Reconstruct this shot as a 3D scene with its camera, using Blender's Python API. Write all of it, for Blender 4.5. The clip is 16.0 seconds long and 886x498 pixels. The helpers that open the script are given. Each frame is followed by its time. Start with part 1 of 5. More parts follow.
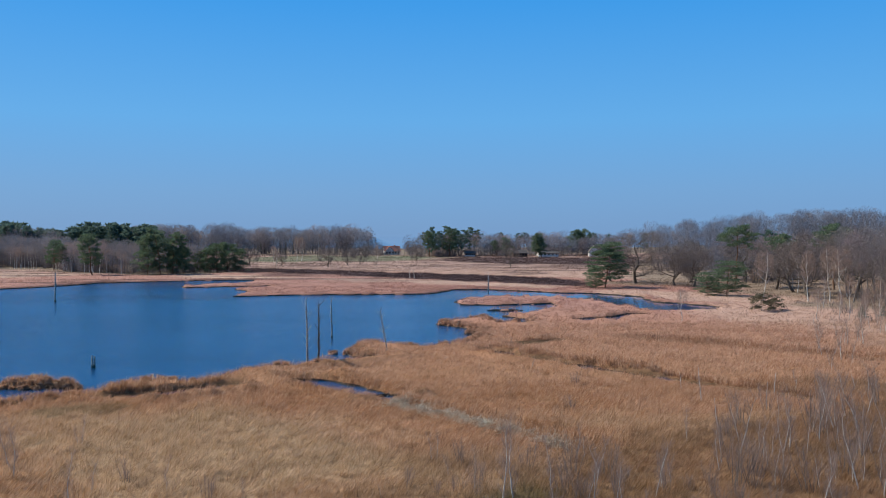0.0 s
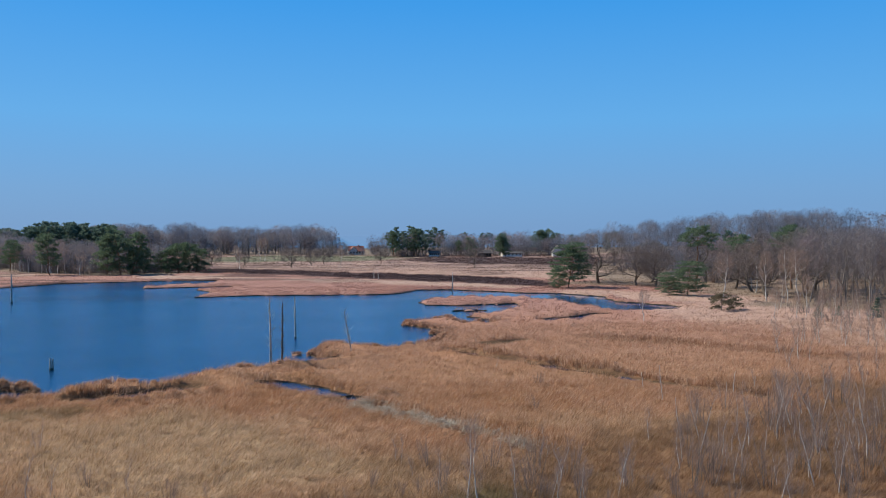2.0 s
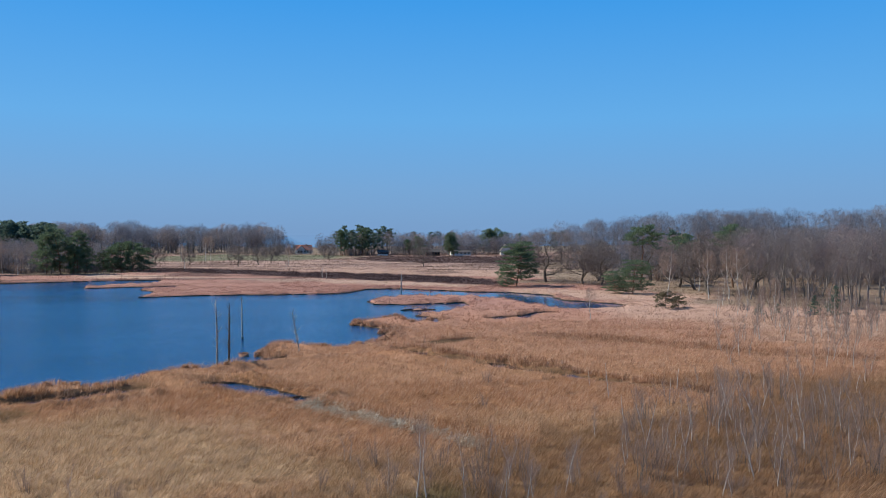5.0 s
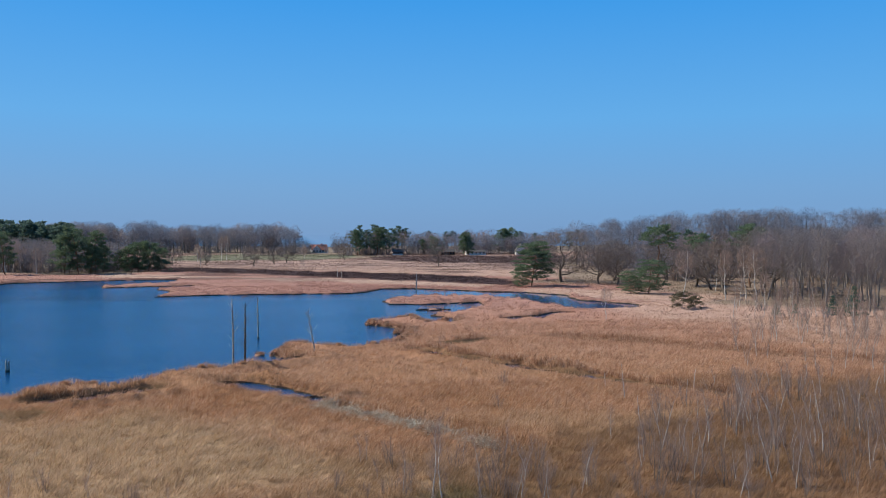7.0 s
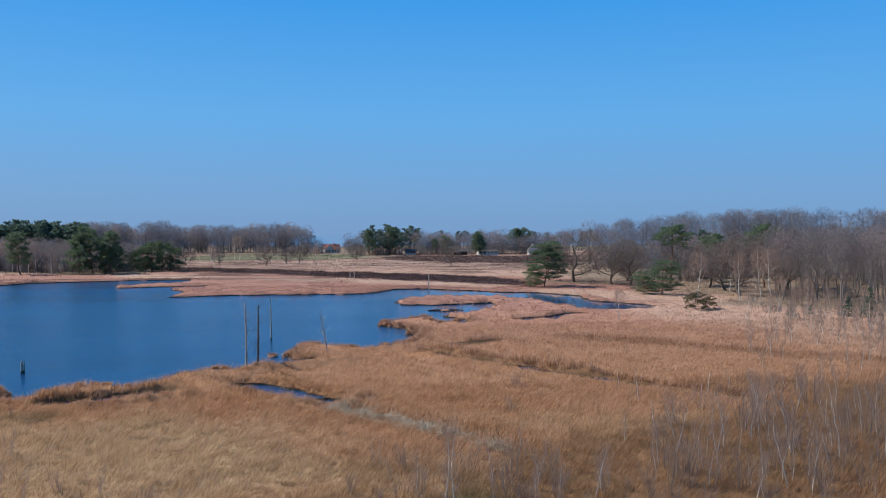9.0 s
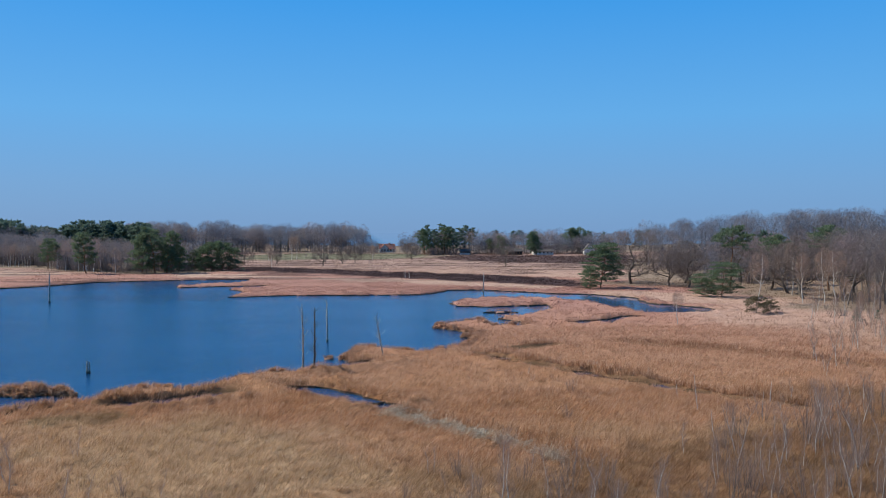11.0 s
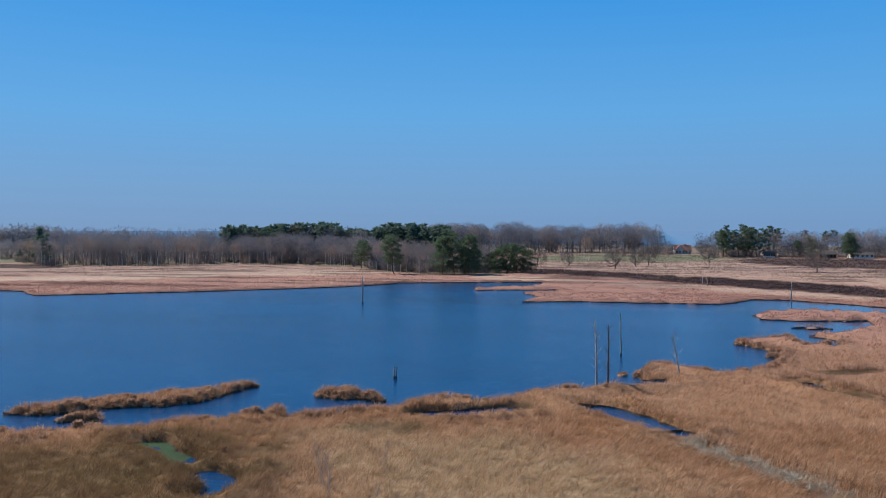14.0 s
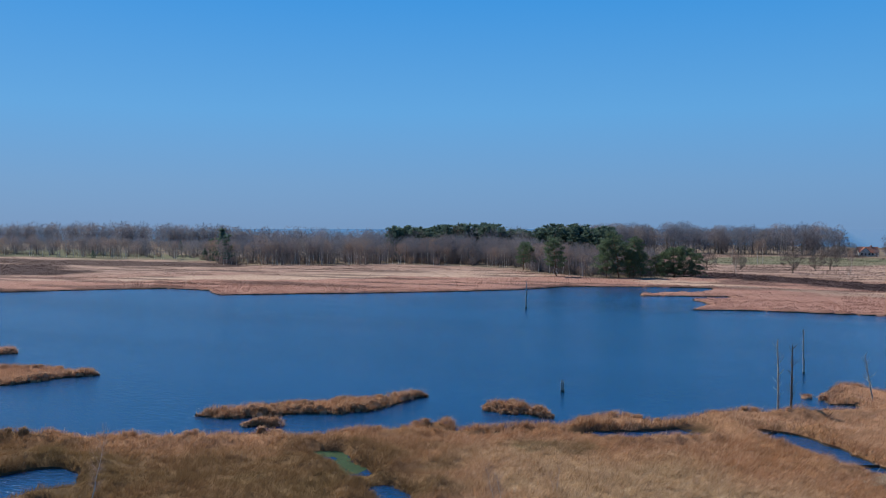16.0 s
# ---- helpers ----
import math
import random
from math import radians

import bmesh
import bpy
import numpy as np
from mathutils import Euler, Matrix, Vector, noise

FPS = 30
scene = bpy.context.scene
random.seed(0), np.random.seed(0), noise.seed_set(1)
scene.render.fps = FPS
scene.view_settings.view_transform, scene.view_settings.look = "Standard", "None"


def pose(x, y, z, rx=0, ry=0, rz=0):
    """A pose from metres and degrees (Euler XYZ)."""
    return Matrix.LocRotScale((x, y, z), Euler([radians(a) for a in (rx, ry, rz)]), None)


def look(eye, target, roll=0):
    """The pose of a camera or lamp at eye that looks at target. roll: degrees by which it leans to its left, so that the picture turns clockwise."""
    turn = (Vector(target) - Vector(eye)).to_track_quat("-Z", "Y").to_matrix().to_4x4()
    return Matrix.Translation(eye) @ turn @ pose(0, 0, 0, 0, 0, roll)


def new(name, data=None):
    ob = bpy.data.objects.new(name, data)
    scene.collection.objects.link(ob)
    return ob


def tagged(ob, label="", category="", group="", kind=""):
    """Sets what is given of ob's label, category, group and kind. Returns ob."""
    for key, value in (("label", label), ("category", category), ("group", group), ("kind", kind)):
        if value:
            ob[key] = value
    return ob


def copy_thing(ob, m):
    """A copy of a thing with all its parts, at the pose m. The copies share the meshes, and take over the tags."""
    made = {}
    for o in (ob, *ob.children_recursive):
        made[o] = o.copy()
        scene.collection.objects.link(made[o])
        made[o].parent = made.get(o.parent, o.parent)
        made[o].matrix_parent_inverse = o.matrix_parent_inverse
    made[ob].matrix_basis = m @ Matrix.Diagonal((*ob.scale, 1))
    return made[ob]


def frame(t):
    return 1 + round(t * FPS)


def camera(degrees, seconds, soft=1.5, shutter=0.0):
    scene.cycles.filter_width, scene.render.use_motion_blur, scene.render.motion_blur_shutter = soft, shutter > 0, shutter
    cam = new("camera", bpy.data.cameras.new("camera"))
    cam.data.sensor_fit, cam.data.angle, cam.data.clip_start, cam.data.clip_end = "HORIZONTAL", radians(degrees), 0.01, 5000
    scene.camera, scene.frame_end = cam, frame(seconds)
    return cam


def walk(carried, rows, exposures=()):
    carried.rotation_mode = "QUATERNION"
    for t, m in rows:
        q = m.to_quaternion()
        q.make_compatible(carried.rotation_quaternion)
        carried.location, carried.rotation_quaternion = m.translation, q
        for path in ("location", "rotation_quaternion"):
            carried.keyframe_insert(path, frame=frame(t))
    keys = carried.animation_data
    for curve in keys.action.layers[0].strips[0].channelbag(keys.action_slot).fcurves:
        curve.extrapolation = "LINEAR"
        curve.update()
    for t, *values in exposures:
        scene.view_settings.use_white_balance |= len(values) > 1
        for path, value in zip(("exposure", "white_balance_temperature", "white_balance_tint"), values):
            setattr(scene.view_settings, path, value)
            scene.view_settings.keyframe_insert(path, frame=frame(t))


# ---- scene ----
# ---- camera ----
cam = camera(54.8, 16.0, soft=0.8)
# seconds, x, y, z, heading to the left, tilt, lean
PATH = [
    (0.0, -0.00, -0.00, 14.00, -4.94, -1.00, -0.01),
    (0.5, -0.01, -0.02, 14.03, -5.29, -0.99, 0.01),
    (1.0, -0.02, -0.04, 14.06, -5.83, -0.99, 0.03),
    (1.5, -0.02, -0.07, 14.09, -6.44, -1.00, 0.04),
    (2.0, -0.03, -0.11, 14.12, -7.34, -1.01, 0.04),
    (2.5, -0.04, -0.16, 14.16, -8.13, -1.02, 0.05),
    (3.0, -0.06, -0.21, 14.20, -9.07, -1.04, 0.09),
    (3.5, -0.09, -0.26, 14.24, -10.11, -1.06, 0.13),
    (3.7, -0.09, -0.27, 14.24, -10.49, -1.07, 0.13),
    (4.1, -0.09, -0.26, 14.24, -10.93, -1.07, 0.13),
    (4.5, -0.09, -0.25, 14.23, -11.01, -1.08, 0.12),
    (4.9, -0.08, -0.23, 14.21, -10.85, -1.09, 0.10),
    (5.4, -0.08, -0.20, 14.20, -10.49, -1.09, 0.08),
    (5.8, -0.08, -0.19, 14.19, -10.22, -1.10, 0.07),
    (6.0, -0.08, -0.18, 14.19, -10.13, -1.10, 0.07),
    (6.5, -0.09, -0.17, 14.21, -9.96, -1.11, 0.08),
    (7.0, -0.10, -0.15, 14.25, -9.78, -1.12, 0.08),
    (7.5, -0.10, -0.13, 14.30, -9.60, -1.13, 0.07),
    (8.0, -0.09, -0.10, 14.35, -9.45, -1.14, 0.04),
    (8.2, -0.09, -0.09, 14.36, -9.39, -1.14, 0.04),
    (8.7, -0.10, -0.05, 14.42, -9.16, -1.15, 0.05),
    (9.2, -0.13, 0.01, 14.52, -8.78, -1.17, 0.06),
    (9.7, -0.15, 0.07, 14.63, -8.19, -1.19, 0.08),
    (10.1, -0.16, 0.10, 14.73, -7.52, -1.21, 0.09),
    (10.3, -0.16, 0.12, 14.77, -7.11, -1.21, 0.10),
    (10.5, -0.16, 0.12, 14.82, -6.64, -1.22, 0.10),
    (11.0, -0.14, 0.15, 15.04, -5.29, -1.25, 0.09),
    (11.5, -0.14, 0.19, 15.29, -3.18, -1.28, 0.08),
    (12.0, -0.15, 0.28, 15.57, -0.47, -1.30, 0.06),
    (12.5, -0.17, 0.42, 15.87, 2.90, -1.33, 0.04),
    (13.0, -0.22, 0.61, 16.17, 6.32, -1.35, 0.03),
    (13.5, -0.32, 0.83, 16.49, 10.12, -1.37, 0.02),
    (14.0, -0.46, 1.05, 16.84, 14.08, -1.40, 0.01),
    (14.5, -0.63, 1.22, 17.23, 17.58, -1.44, 0.02),
    (15.0, -0.84, 1.31, 17.63, 20.49, -1.49, 0.02),
    (15.5, -1.10, 1.32, 18.03, 22.92, -1.52, 0.03),
    (16.0, -1.40, 1.27, 18.42, 24.79, -1.55, 0.03),
]
walk(cam, [(t, pose(x, y, z, 90 + tilt, 0, head) @ pose(0, 0, 0, 0, 0, lean))
           for t, x, y, z, head, tilt, lean in PATH],
     exposures=[(0.0, 0.38), (11.0, 0.38), (13.5, 0.31), (16.0, 0.22)])

# ---- daylight ----
SUN_BEARING, SUN_HEIGHT = -66.0, 44.0      # degrees clockwise from +y, degrees up
world = bpy.data.worlds.new("sky")
scene.world = world
world.use_nodes = True
wn = world.node_tree
wn.nodes.clear()
sky = wn.nodes.new("ShaderNodeTexSky")
sky.sky_type = "NISHITA"
sky.sun_disc = False
sky.sun_elevation = radians(SUN_HEIGHT)
sky.sun_rotation = radians(SUN_BEARING)
sky.altitude = 0
sky.air_density = 1.0
sky.dust_density = 0.6
sky.ozone_density = 3.0
# the haze of a spring day deepens the blue upwards from a grey-blue horizon
aim = wn.nodes.new("ShaderNodeTexCoord")
split = wn.nodes.new("ShaderNodeSeparateXYZ")
wn.links.new(aim.outputs["Generated"], split.inputs["Vector"])
ramp = wn.nodes.new("ShaderNodeValToRGB")
wn.links.new(split.outputs["Z"], ramp.inputs["Fac"])
stops = ((0.0, (0.178, 0.338, 0.60)), (0.05, (0.168, 0.37, 0.675)), (0.13, (0.122, 0.41, 0.815)), (0.26, (0.045, 0.33, 0.825)),
         (0.6, (0.03, 0.19, 0.55)), (1.0, (0.02, 0.13, 0.42)))
while len(ramp.color_ramp.elements) < len(stops):
    ramp.color_ramp.elements.new(0.5)
for element, (at, colour) in zip(ramp.color_ramp.elements, stops):
    element.position, element.color = at, (*colour, 1)
lift = wn.nodes.new("ShaderNodeVectorMath")
lift.operation = "SCALE"
lift.inputs["Scale"].default_value = 7.6
wn.links.new(ramp.outputs["Color"], lift.inputs[0])
haze = wn.nodes.new("ShaderNodeMix")
haze.data_type = "RGBA"
haze.inputs[0].default_value = 0.96
wn.links.new(sky.outputs["Color"], haze.inputs[6])
wn.links.new(lift.outputs["Vector"], haze.inputs[7])
back = wn.nodes.new("ShaderNodeBackground")
back.inputs["Strength"].default_value = 0.10
wout = wn.nodes.new("ShaderNodeOutputWorld")
wn.links.new(haze.outputs[2], back.inputs["Color"])
wn.links.new(back.outputs["Background"], wout.inputs["Surface"])

b, e = radians(SUN_BEARING), radians(SUN_HEIGHT)
to_sun = Vector((math.sin(b) * math.cos(e), math.cos(b) * math.cos(e), math.sin(e)))
sun_data = bpy.data.lights.new("sun", "SUN")
sun_data.energy = 5.0
sun_data.angle = radians(0.6)
sun_data.color = (1.0, 0.93, 0.82)
sun = new("sun", sun_data)
sun.matrix_world = look(to_sun * 100, (0, 0, 0))


# ---- materials ----
def shader(name, rough=0.8, spec=0.3):
    m = bpy.data.materials.new(name)
    m.use_nodes = True
    nt = m.node_tree
    bsdf = nt.nodes["Principled BSDF"]
    bsdf.inputs["Roughness"].default_value = rough
    bsdf.inputs["Specular IOR Level"].default_value = spec
    return m, nt, bsdf


def place(nt, scale=(1, 1, 1)):
    co = nt.nodes.new("ShaderNodeTexCoord")
    mp = nt.nodes.new("ShaderNodeMapping")
    mp.inputs["Scale"].default_value = scale
    nt.links.new(co.outputs["Object"], mp.inputs["Vector"])
    return mp.outputs["Vector"]


def grain(nt, vec, scale, detail=4.0, rough=0.6, lo=0.35, hi=0.65):
    """Noise stretched to the full range from 0 to 1."""
    n = nt.nodes.new("ShaderNodeTexNoise")
    n.inputs["Scale"].default_value = scale
    n.inputs["Detail"].default_value = detail
    n.inputs["Roughness"].default_value = rough
    nt.links.new(vec, n.inputs["Vector"])
    r = nt.nodes.new("ShaderNodeMapRange")
    r.inputs["From Min"].default_value = lo
    r.inputs["From Max"].default_value = hi
    nt.links.new(n.outputs["Fac"], r.inputs["Value"])
    return r.outputs["Result"]


def blend(nt, fac, a, c):
    n = nt.nodes.new("ShaderNodeMix")
    n.data_type = "RGBA"
    if isinstance(fac, float):
        n.inputs[0].default_value = fac
    else:
        nt.links.new(fac, n.inputs[0])
    for k, v in ((6, a), (7, c)):
        if isinstance(v, tuple):
            n.inputs[k].default_value = (*v, 1)
        else:
            nt.links.new(v, n.inputs[k])
    return n.outputs[2]


def times(nt, a, v):
    n = nt.nodes.new("ShaderNodeMath")
    n.operation = "MULTIPLY"
    nt.links.new(a, n.inputs[0])
    if isinstance(v, float):
        n.inputs[1].default_value = v
    else:
        nt.links.new(v, n.inputs[1])
    return n.outputs[0]


def attribute(nt, name):
    n = nt.nodes.new("ShaderNodeAttribute")
    n.attribute_name = name
    return n.outputs["Fac"]


def island(nt):
    n = nt.nodes.new("ShaderNodeNewGeometry")
    return n.outputs["Random Per Island"]


def object_random(nt):
    n = nt.nodes.new("ShaderNodeObjectInfo")
    return n.outputs["Random"]


def relief(nt, bsdf, height, strength, distance):
    n = nt.nodes.new("ShaderNodeBump")
    n.inputs["Strength"].default_value = strength
    n.inputs["Distance"].default_value = distance
    nt.links.new(height, n.inputs["Height"])
    nt.links.new(n.outputs["Normal"], bsdf.inputs["Normal"])


RUST, RUST_DARK, RUST_PALE = (0.53, 0.272, 0.135), (0.275, 0.137, 0.062), (0.61, 0.355, 0.215)
STRAW, STRAW_PALE = (0.45, 0.325, 0.235), (0.60, 0.46, 0.36)
HAZY_ROSE, HAZY_ROSE_DARK = (0.43, 0.242, 0.20), (0.265, 0.145, 0.12)
OLIVE, MOSS = (0.112, 0.084, 0.037), (0.014, 0.043, 0.010)
HEATHER, HEATHER_PALE = (0.045, 0.028, 0.028), (0.09, 0.055, 0.05)
MEADOW = (0.088, 0.128, 0.066)
GOLD, GOLD_PALE = (0.45, 0.315, 0.17), (0.66, 0.50, 0.315)
WOOD_FLOOR, HEATH = (0.23, 0.18, 0.13), (0.38, 0.262, 0.205)


def grass_colours(nt, vec, fine, contrast=0.5):
    """Rust sedge, with straw, olive, moss, heather and meadow where the ground has them."""
    patch = grain(nt, vec, 0.11, 3.0, 0.6, 0.36, 0.64)
    tuft = grain(nt, vec, 0.9, 4.0, 0.65, 0.33, 0.67)
    c = blend(nt, patch, RUST, RUST_PALE)
    c = blend(nt, times(nt, tuft, 0.7), c, RUST_DARK)
    mop = grain(nt, vec, 2.4, 3.0, 0.6, 0.42, 0.68)
    c = blend(nt, times(nt, mop, 0.45), c, RUST_DARK)
    # pinker with distance: the tint of haze put into the far sedge
    c = blend(nt, attribute(nt, "hazy_rose"), c, blend(nt, times(nt, tuft, 0.8), HAZY_ROSE, HAZY_ROSE_DARK))
    s = blend(nt, tuft, STRAW_PALE, STRAW)
    c = blend(nt, attribute(nt, "straw"), c, s)
    c = blend(nt, attribute(nt, "gold"), c, blend(nt, times(nt, mop, 0.5), blend(nt, tuft, GOLD_PALE, GOLD), (0.22, 0.15, 0.07)))
    dark = nt.nodes.new("ShaderNodeMapRange")              # some blades are darker, some bleached
    dark.inputs["From Min"].default_value, dark.inputs["From Max"].default_value = 0.45, 0.0
    nt.links.new(fine, dark.inputs["Value"])
    bleached = nt.nodes.new("ShaderNodeMapRange")
    bleached.inputs["From Min"].default_value, bleached.inputs["From Max"].default_value = 0.55, 1.0
    nt.links.new(fine, bleached.inputs["Value"])
    c = blend(nt, times(nt, dark.outputs["Result"], contrast), c, (0.15, 0.075, 0.035))
    c = blend(nt, times(nt, bleached.outputs["Result"], contrast), c, (0.66, 0.46, 0.31))
    c = blend(nt, attribute(nt, "heath"), c, blend(nt, times(nt, patch, 0.5), HEATH, HEATHER_PALE))
    c = blend(nt, attribute(nt, "wood"), c, blend(nt, times(nt, tuft, 0.6), WOOD_FLOOR, (0.12, 0.10, 0.065)))
    o = blend(nt, times(nt, patch, 0.7), OLIVE, (0.16, 0.082, 0.036))
    c = blend(nt, attribute(nt, "olive"), c, o)
    c = blend(nt, attribute(nt, "moss"), c, MOSS)
    h = blend(nt, times(nt, tuft, 0.55), HEATHER, HEATHER_PALE)
    c = blend(nt, attribute(nt, "heather"), c, h)
    c = blend(nt, attribute(nt, "meadow"), c, MEADOW)
    return c


def make_ground():
    m, nt, bsdf = shader("sedge_ground", 0.95, 0.1)
    v = place(nt)
    fine = grain(nt, place(nt, (6, 1.5, 6)), 1.0, 5.0, 0.7, 0.4, 0.8)
    c = grass_colours(nt, v, fine)
    shaded_litter = nt.nodes.new("ShaderNodeMapRange")          # brown litter between the tussocks of the bog, darkened as if in their shade
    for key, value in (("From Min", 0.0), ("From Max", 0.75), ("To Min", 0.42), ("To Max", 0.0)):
        shaded_litter.inputs[key].default_value = value
    nt.links.new(attribute(nt, "hazy_rose"), shaded_litter.inputs["Value"])
    c = blend(nt, shaded_litter.outputs["Result"], c, (0.115, 0.07, 0.036))
    # peat in ditches and low banks, with their shade put into its dark colour
    peat_shade = attribute(nt, "peat_shade")
    c = blend(nt, peat_shade, c, (0.075, 0.047, 0.024))
    c = blend(nt, attribute(nt, "moss"), c, MOSS)                # moss floats over the peat
    nt.links.new(c, bsdf.inputs["Base Color"])
    relief(nt, bsdf, grain(nt, v, 1.6, 6.0, 0.75, 0.2, 0.8), 0.5, 0.3)
    return m


def make_blade(name="sedge_blade", contrast=0.9, light=0.42):
    m, nt, bsdf = shader(name, 0.75, 0.2)
    c = grass_colours(nt, place(nt), island(nt), contrast)
    nt.links.new(c, bsdf.inputs["Base Color"])
    tr = nt.nodes.new("ShaderNodeBsdfTranslucent")
    nt.links.new(c, tr.inputs["Color"])
    mx = nt.nodes.new("ShaderNodeMixShader")
    mx.inputs[0].default_value = light
    out = nt.nodes["Material Output"]
    nt.links.new(bsdf.outputs["BSDF"], mx.inputs[1])
    nt.links.new(tr.outputs["BSDF"], mx.inputs[2])
    nt.links.new(mx.outputs["Shader"], out.inputs["Surface"])
    return m


def make_water():
    m, nt, bsdf = shader("bog_water", 0.10, 0.5)
    bsdf.inputs["IOR"].default_value = 1.33
    bsdf.inputs["Specular Tint"].default_value = (0.62, 0.92, 1.0, 1)      # the sky's blue put into the reflection's tint
    v = place(nt, (0.35, 1.0, 1.0))
    # blue of the mirrored sky, painted into the water's own colour
    deep = blend(nt, grain(nt, v, 0.03, 2.0), (0.0030, 0.037, 0.108), (0.0040, 0.046, 0.132))
    nt.links.new(deep, bsdf.inputs["Base Color"])
    wind = grain(nt, place(nt, (0.15, 1.0, 1.0)), 0.022, 3.0, 0.55, 0.38, 0.62)
    ramp = nt.nodes.new("ShaderNodeMapRange")
    ramp.inputs["To Min"].default_value = 0.11
    ramp.inputs["To Max"].default_value = 0.2
    nt.links.new(wind, ramp.inputs["Value"])
    # wind ripples the open lake; the channel and pools lie calm behind the sedge
    co = nt.nodes.new("ShaderNodeTexCoord")
    xyz = nt.nodes.new("ShaderNodeSeparateXYZ")
    nt.links.new(co.outputs["Object"], xyz.inputs["Vector"])
    open_lake = nt.nodes.new("ShaderNodeMapRange")
    for key, value in (("From Min", 8.0), ("From Max", 34.0), ("To Min", 1.0), ("To Max", 0.10)):
        open_lake.inputs[key].default_value = value
    nt.links.new(xyz.outputs["X"], open_lake.inputs["Value"])
    nt.links.new(times(nt, ramp.outputs["Result"], open_lake.outputs["Result"]), bsdf.inputs["Roughness"])
    ripples = grain(nt, place(nt, (0.6, 1.0, 1.0)), 1.6, 4.0, 0.6, 0.2, 0.8)
    relief(nt, bsdf, times(nt, ripples, open_lake.outputs["Result"]), 0.6, 0.12)
    return m


def plain(name, a, c, scale, rough=0.85, stretch=(1, 1, 1), bump=0.0, spec=0.3, per_object=0.0):
    m, nt, bsdf = shader(name, rough, spec)
    v = place(nt, stretch)
    col = blend(nt, grain(nt, v, scale, 5.0, 0.65), a, c)
    col = blend(nt, times(nt, grain(nt, v, scale * 0.13, 2.0), 0.35), col, tuple(0.6 * k for k in a))
    if per_object:
        col = blend(nt, times(nt, object_random(nt), per_object), col, tuple(0.55 * k for k in c))
    nt.links.new(col, bsdf.inputs["Base Color"])
    if bump:
        relief(nt, bsdf, grain(nt, v, scale * 2, 6.0, 0.7, 0.2, 0.8), 0.8, bump)
    return m


def fronds(name, a, c, light=0.25, rough=0.7):
    """Needles or fine twigs: the tone changes from piece to piece."""
    m, nt, bsdf = shader(name, rough, 0.2)
    col = blend(nt, island(nt), a, c)
    col = blend(nt, times(nt, grain(nt, place(nt), 0.35, 3.0), 0.4), col, tuple(0.55 * k for k in a))
    col = blend(nt, times(nt, object_random(nt), 0.35), col, tuple(0.6 * k for k in a))
    nt.links.new(col, bsdf.inputs["Base Color"])
    tr = nt.nodes.new("ShaderNodeBsdfTranslucent")
    nt.links.new(col, tr.inputs["Color"])
    mx = nt.nodes.new("ShaderNodeMixShader")
    mx.inputs[0].default_value = light
    nt.links.new(bsdf.outputs["BSDF"], mx.inputs[1])
    nt.links.new(tr.outputs["BSDF"], mx.inputs[2])
    nt.links.new(mx.outputs["Shader"], nt.nodes["Material Output"].inputs["Surface"])
    return m


def make_birch_bark():
    m, nt, bsdf = shader("birch_bark", 0.7, 0.3)
    band = grain(nt, place(nt, (4, 4, 14)), 1.0, 4.0, 0.6, 0.52, 0.62)
    col = blend(nt, times(nt, band, 0.85), (0.60, 0.57, 0.51), (0.06, 0.05, 0.045))
    grime = grain(nt, place(nt), 0.8, 3.0, 0.6)
    col = blend(nt, times(nt, grime, 0.45), col, (0.26, 0.21, 0.165))
    nt.links.new(col, bsdf.inputs["Base Color"])
    return m


GROUND, BLADE, WATER = make_ground(), make_blade(), make_water()
FINE_BLADE = make_blade("fine_sedge_blade", 0.2, 0.4)        # short even turf of the far banks
BARK = plain("grey_brown_bark", (0.20, 0.175, 0.155), (0.10, 0.085, 0.072), 3.0, 0.9, (4, 4, 1), 0.05, per_object=0.4)
OAK_BARK = plain("dark_oak_bark", (0.17, 0.14, 0.11), (0.075, 0.06, 0.048), 3.0, 0.9, (4, 4, 1), 0.05)
GREY_TWIG = fronds("grey_beech_twigs", (0.31, 0.295, 0.305), (0.21, 0.20, 0.21), 0.4, 0.85)
# twigs mostly for the far woods, with the blue-grey of haze put into their colour
HAZE_TWIG = fronds("haze_grey_twigs", (0.215, 0.225, 0.265), (0.138, 0.145, 0.172), 0.4, 0.85)
PALE_BARK = plain("pale_grey_bark", (0.31, 0.275, 0.245), (0.15, 0.13, 0.115), 3.0, 0.9, (3, 3, 1), 0.03, per_object=0.4)
PINE_BARK = plain("pine_bark", (0.24, 0.13, 0.075), (0.10, 0.065, 0.045), 4.0, 0.9, (3, 3, 1), 0.05)
BIRCH_BARK = make_birch_bark()
WHITE_BIRCH = plain("white_birch_bark", (0.64, 0.59, 0.52), (0.30, 0.265, 0.225), 2.5, 0.7, (3, 3, 1))
DEAD_WOOD = plain("weathered_dead_wood", (0.56, 0.53, 0.47), (0.12, 0.105, 0.09), 2.2, 0.9, (3, 3, 1.2), 0.04)
WET_WOOD = plain("wet_dark_wood", (0.07, 0.055, 0.045), (0.025, 0.02, 0.016), 5.0, 0.6, (3, 3, 0.7), 0.04)
OAK_TWIG = fronds("dark_oak_twigs", (0.22, 0.18, 0.16), (0.13, 0.105, 0.092), 0.1, 0.85)
TWIG = fronds("brown_twigs", (0.275, 0.245, 0.24), (0.175, 0.155, 0.152), 0.35, 0.85)
RED_TWIG = fronds("red_brown_twigs", (0.36, 0.285, 0.27), (0.22, 0.17, 0.165), 0.35, 0.85)
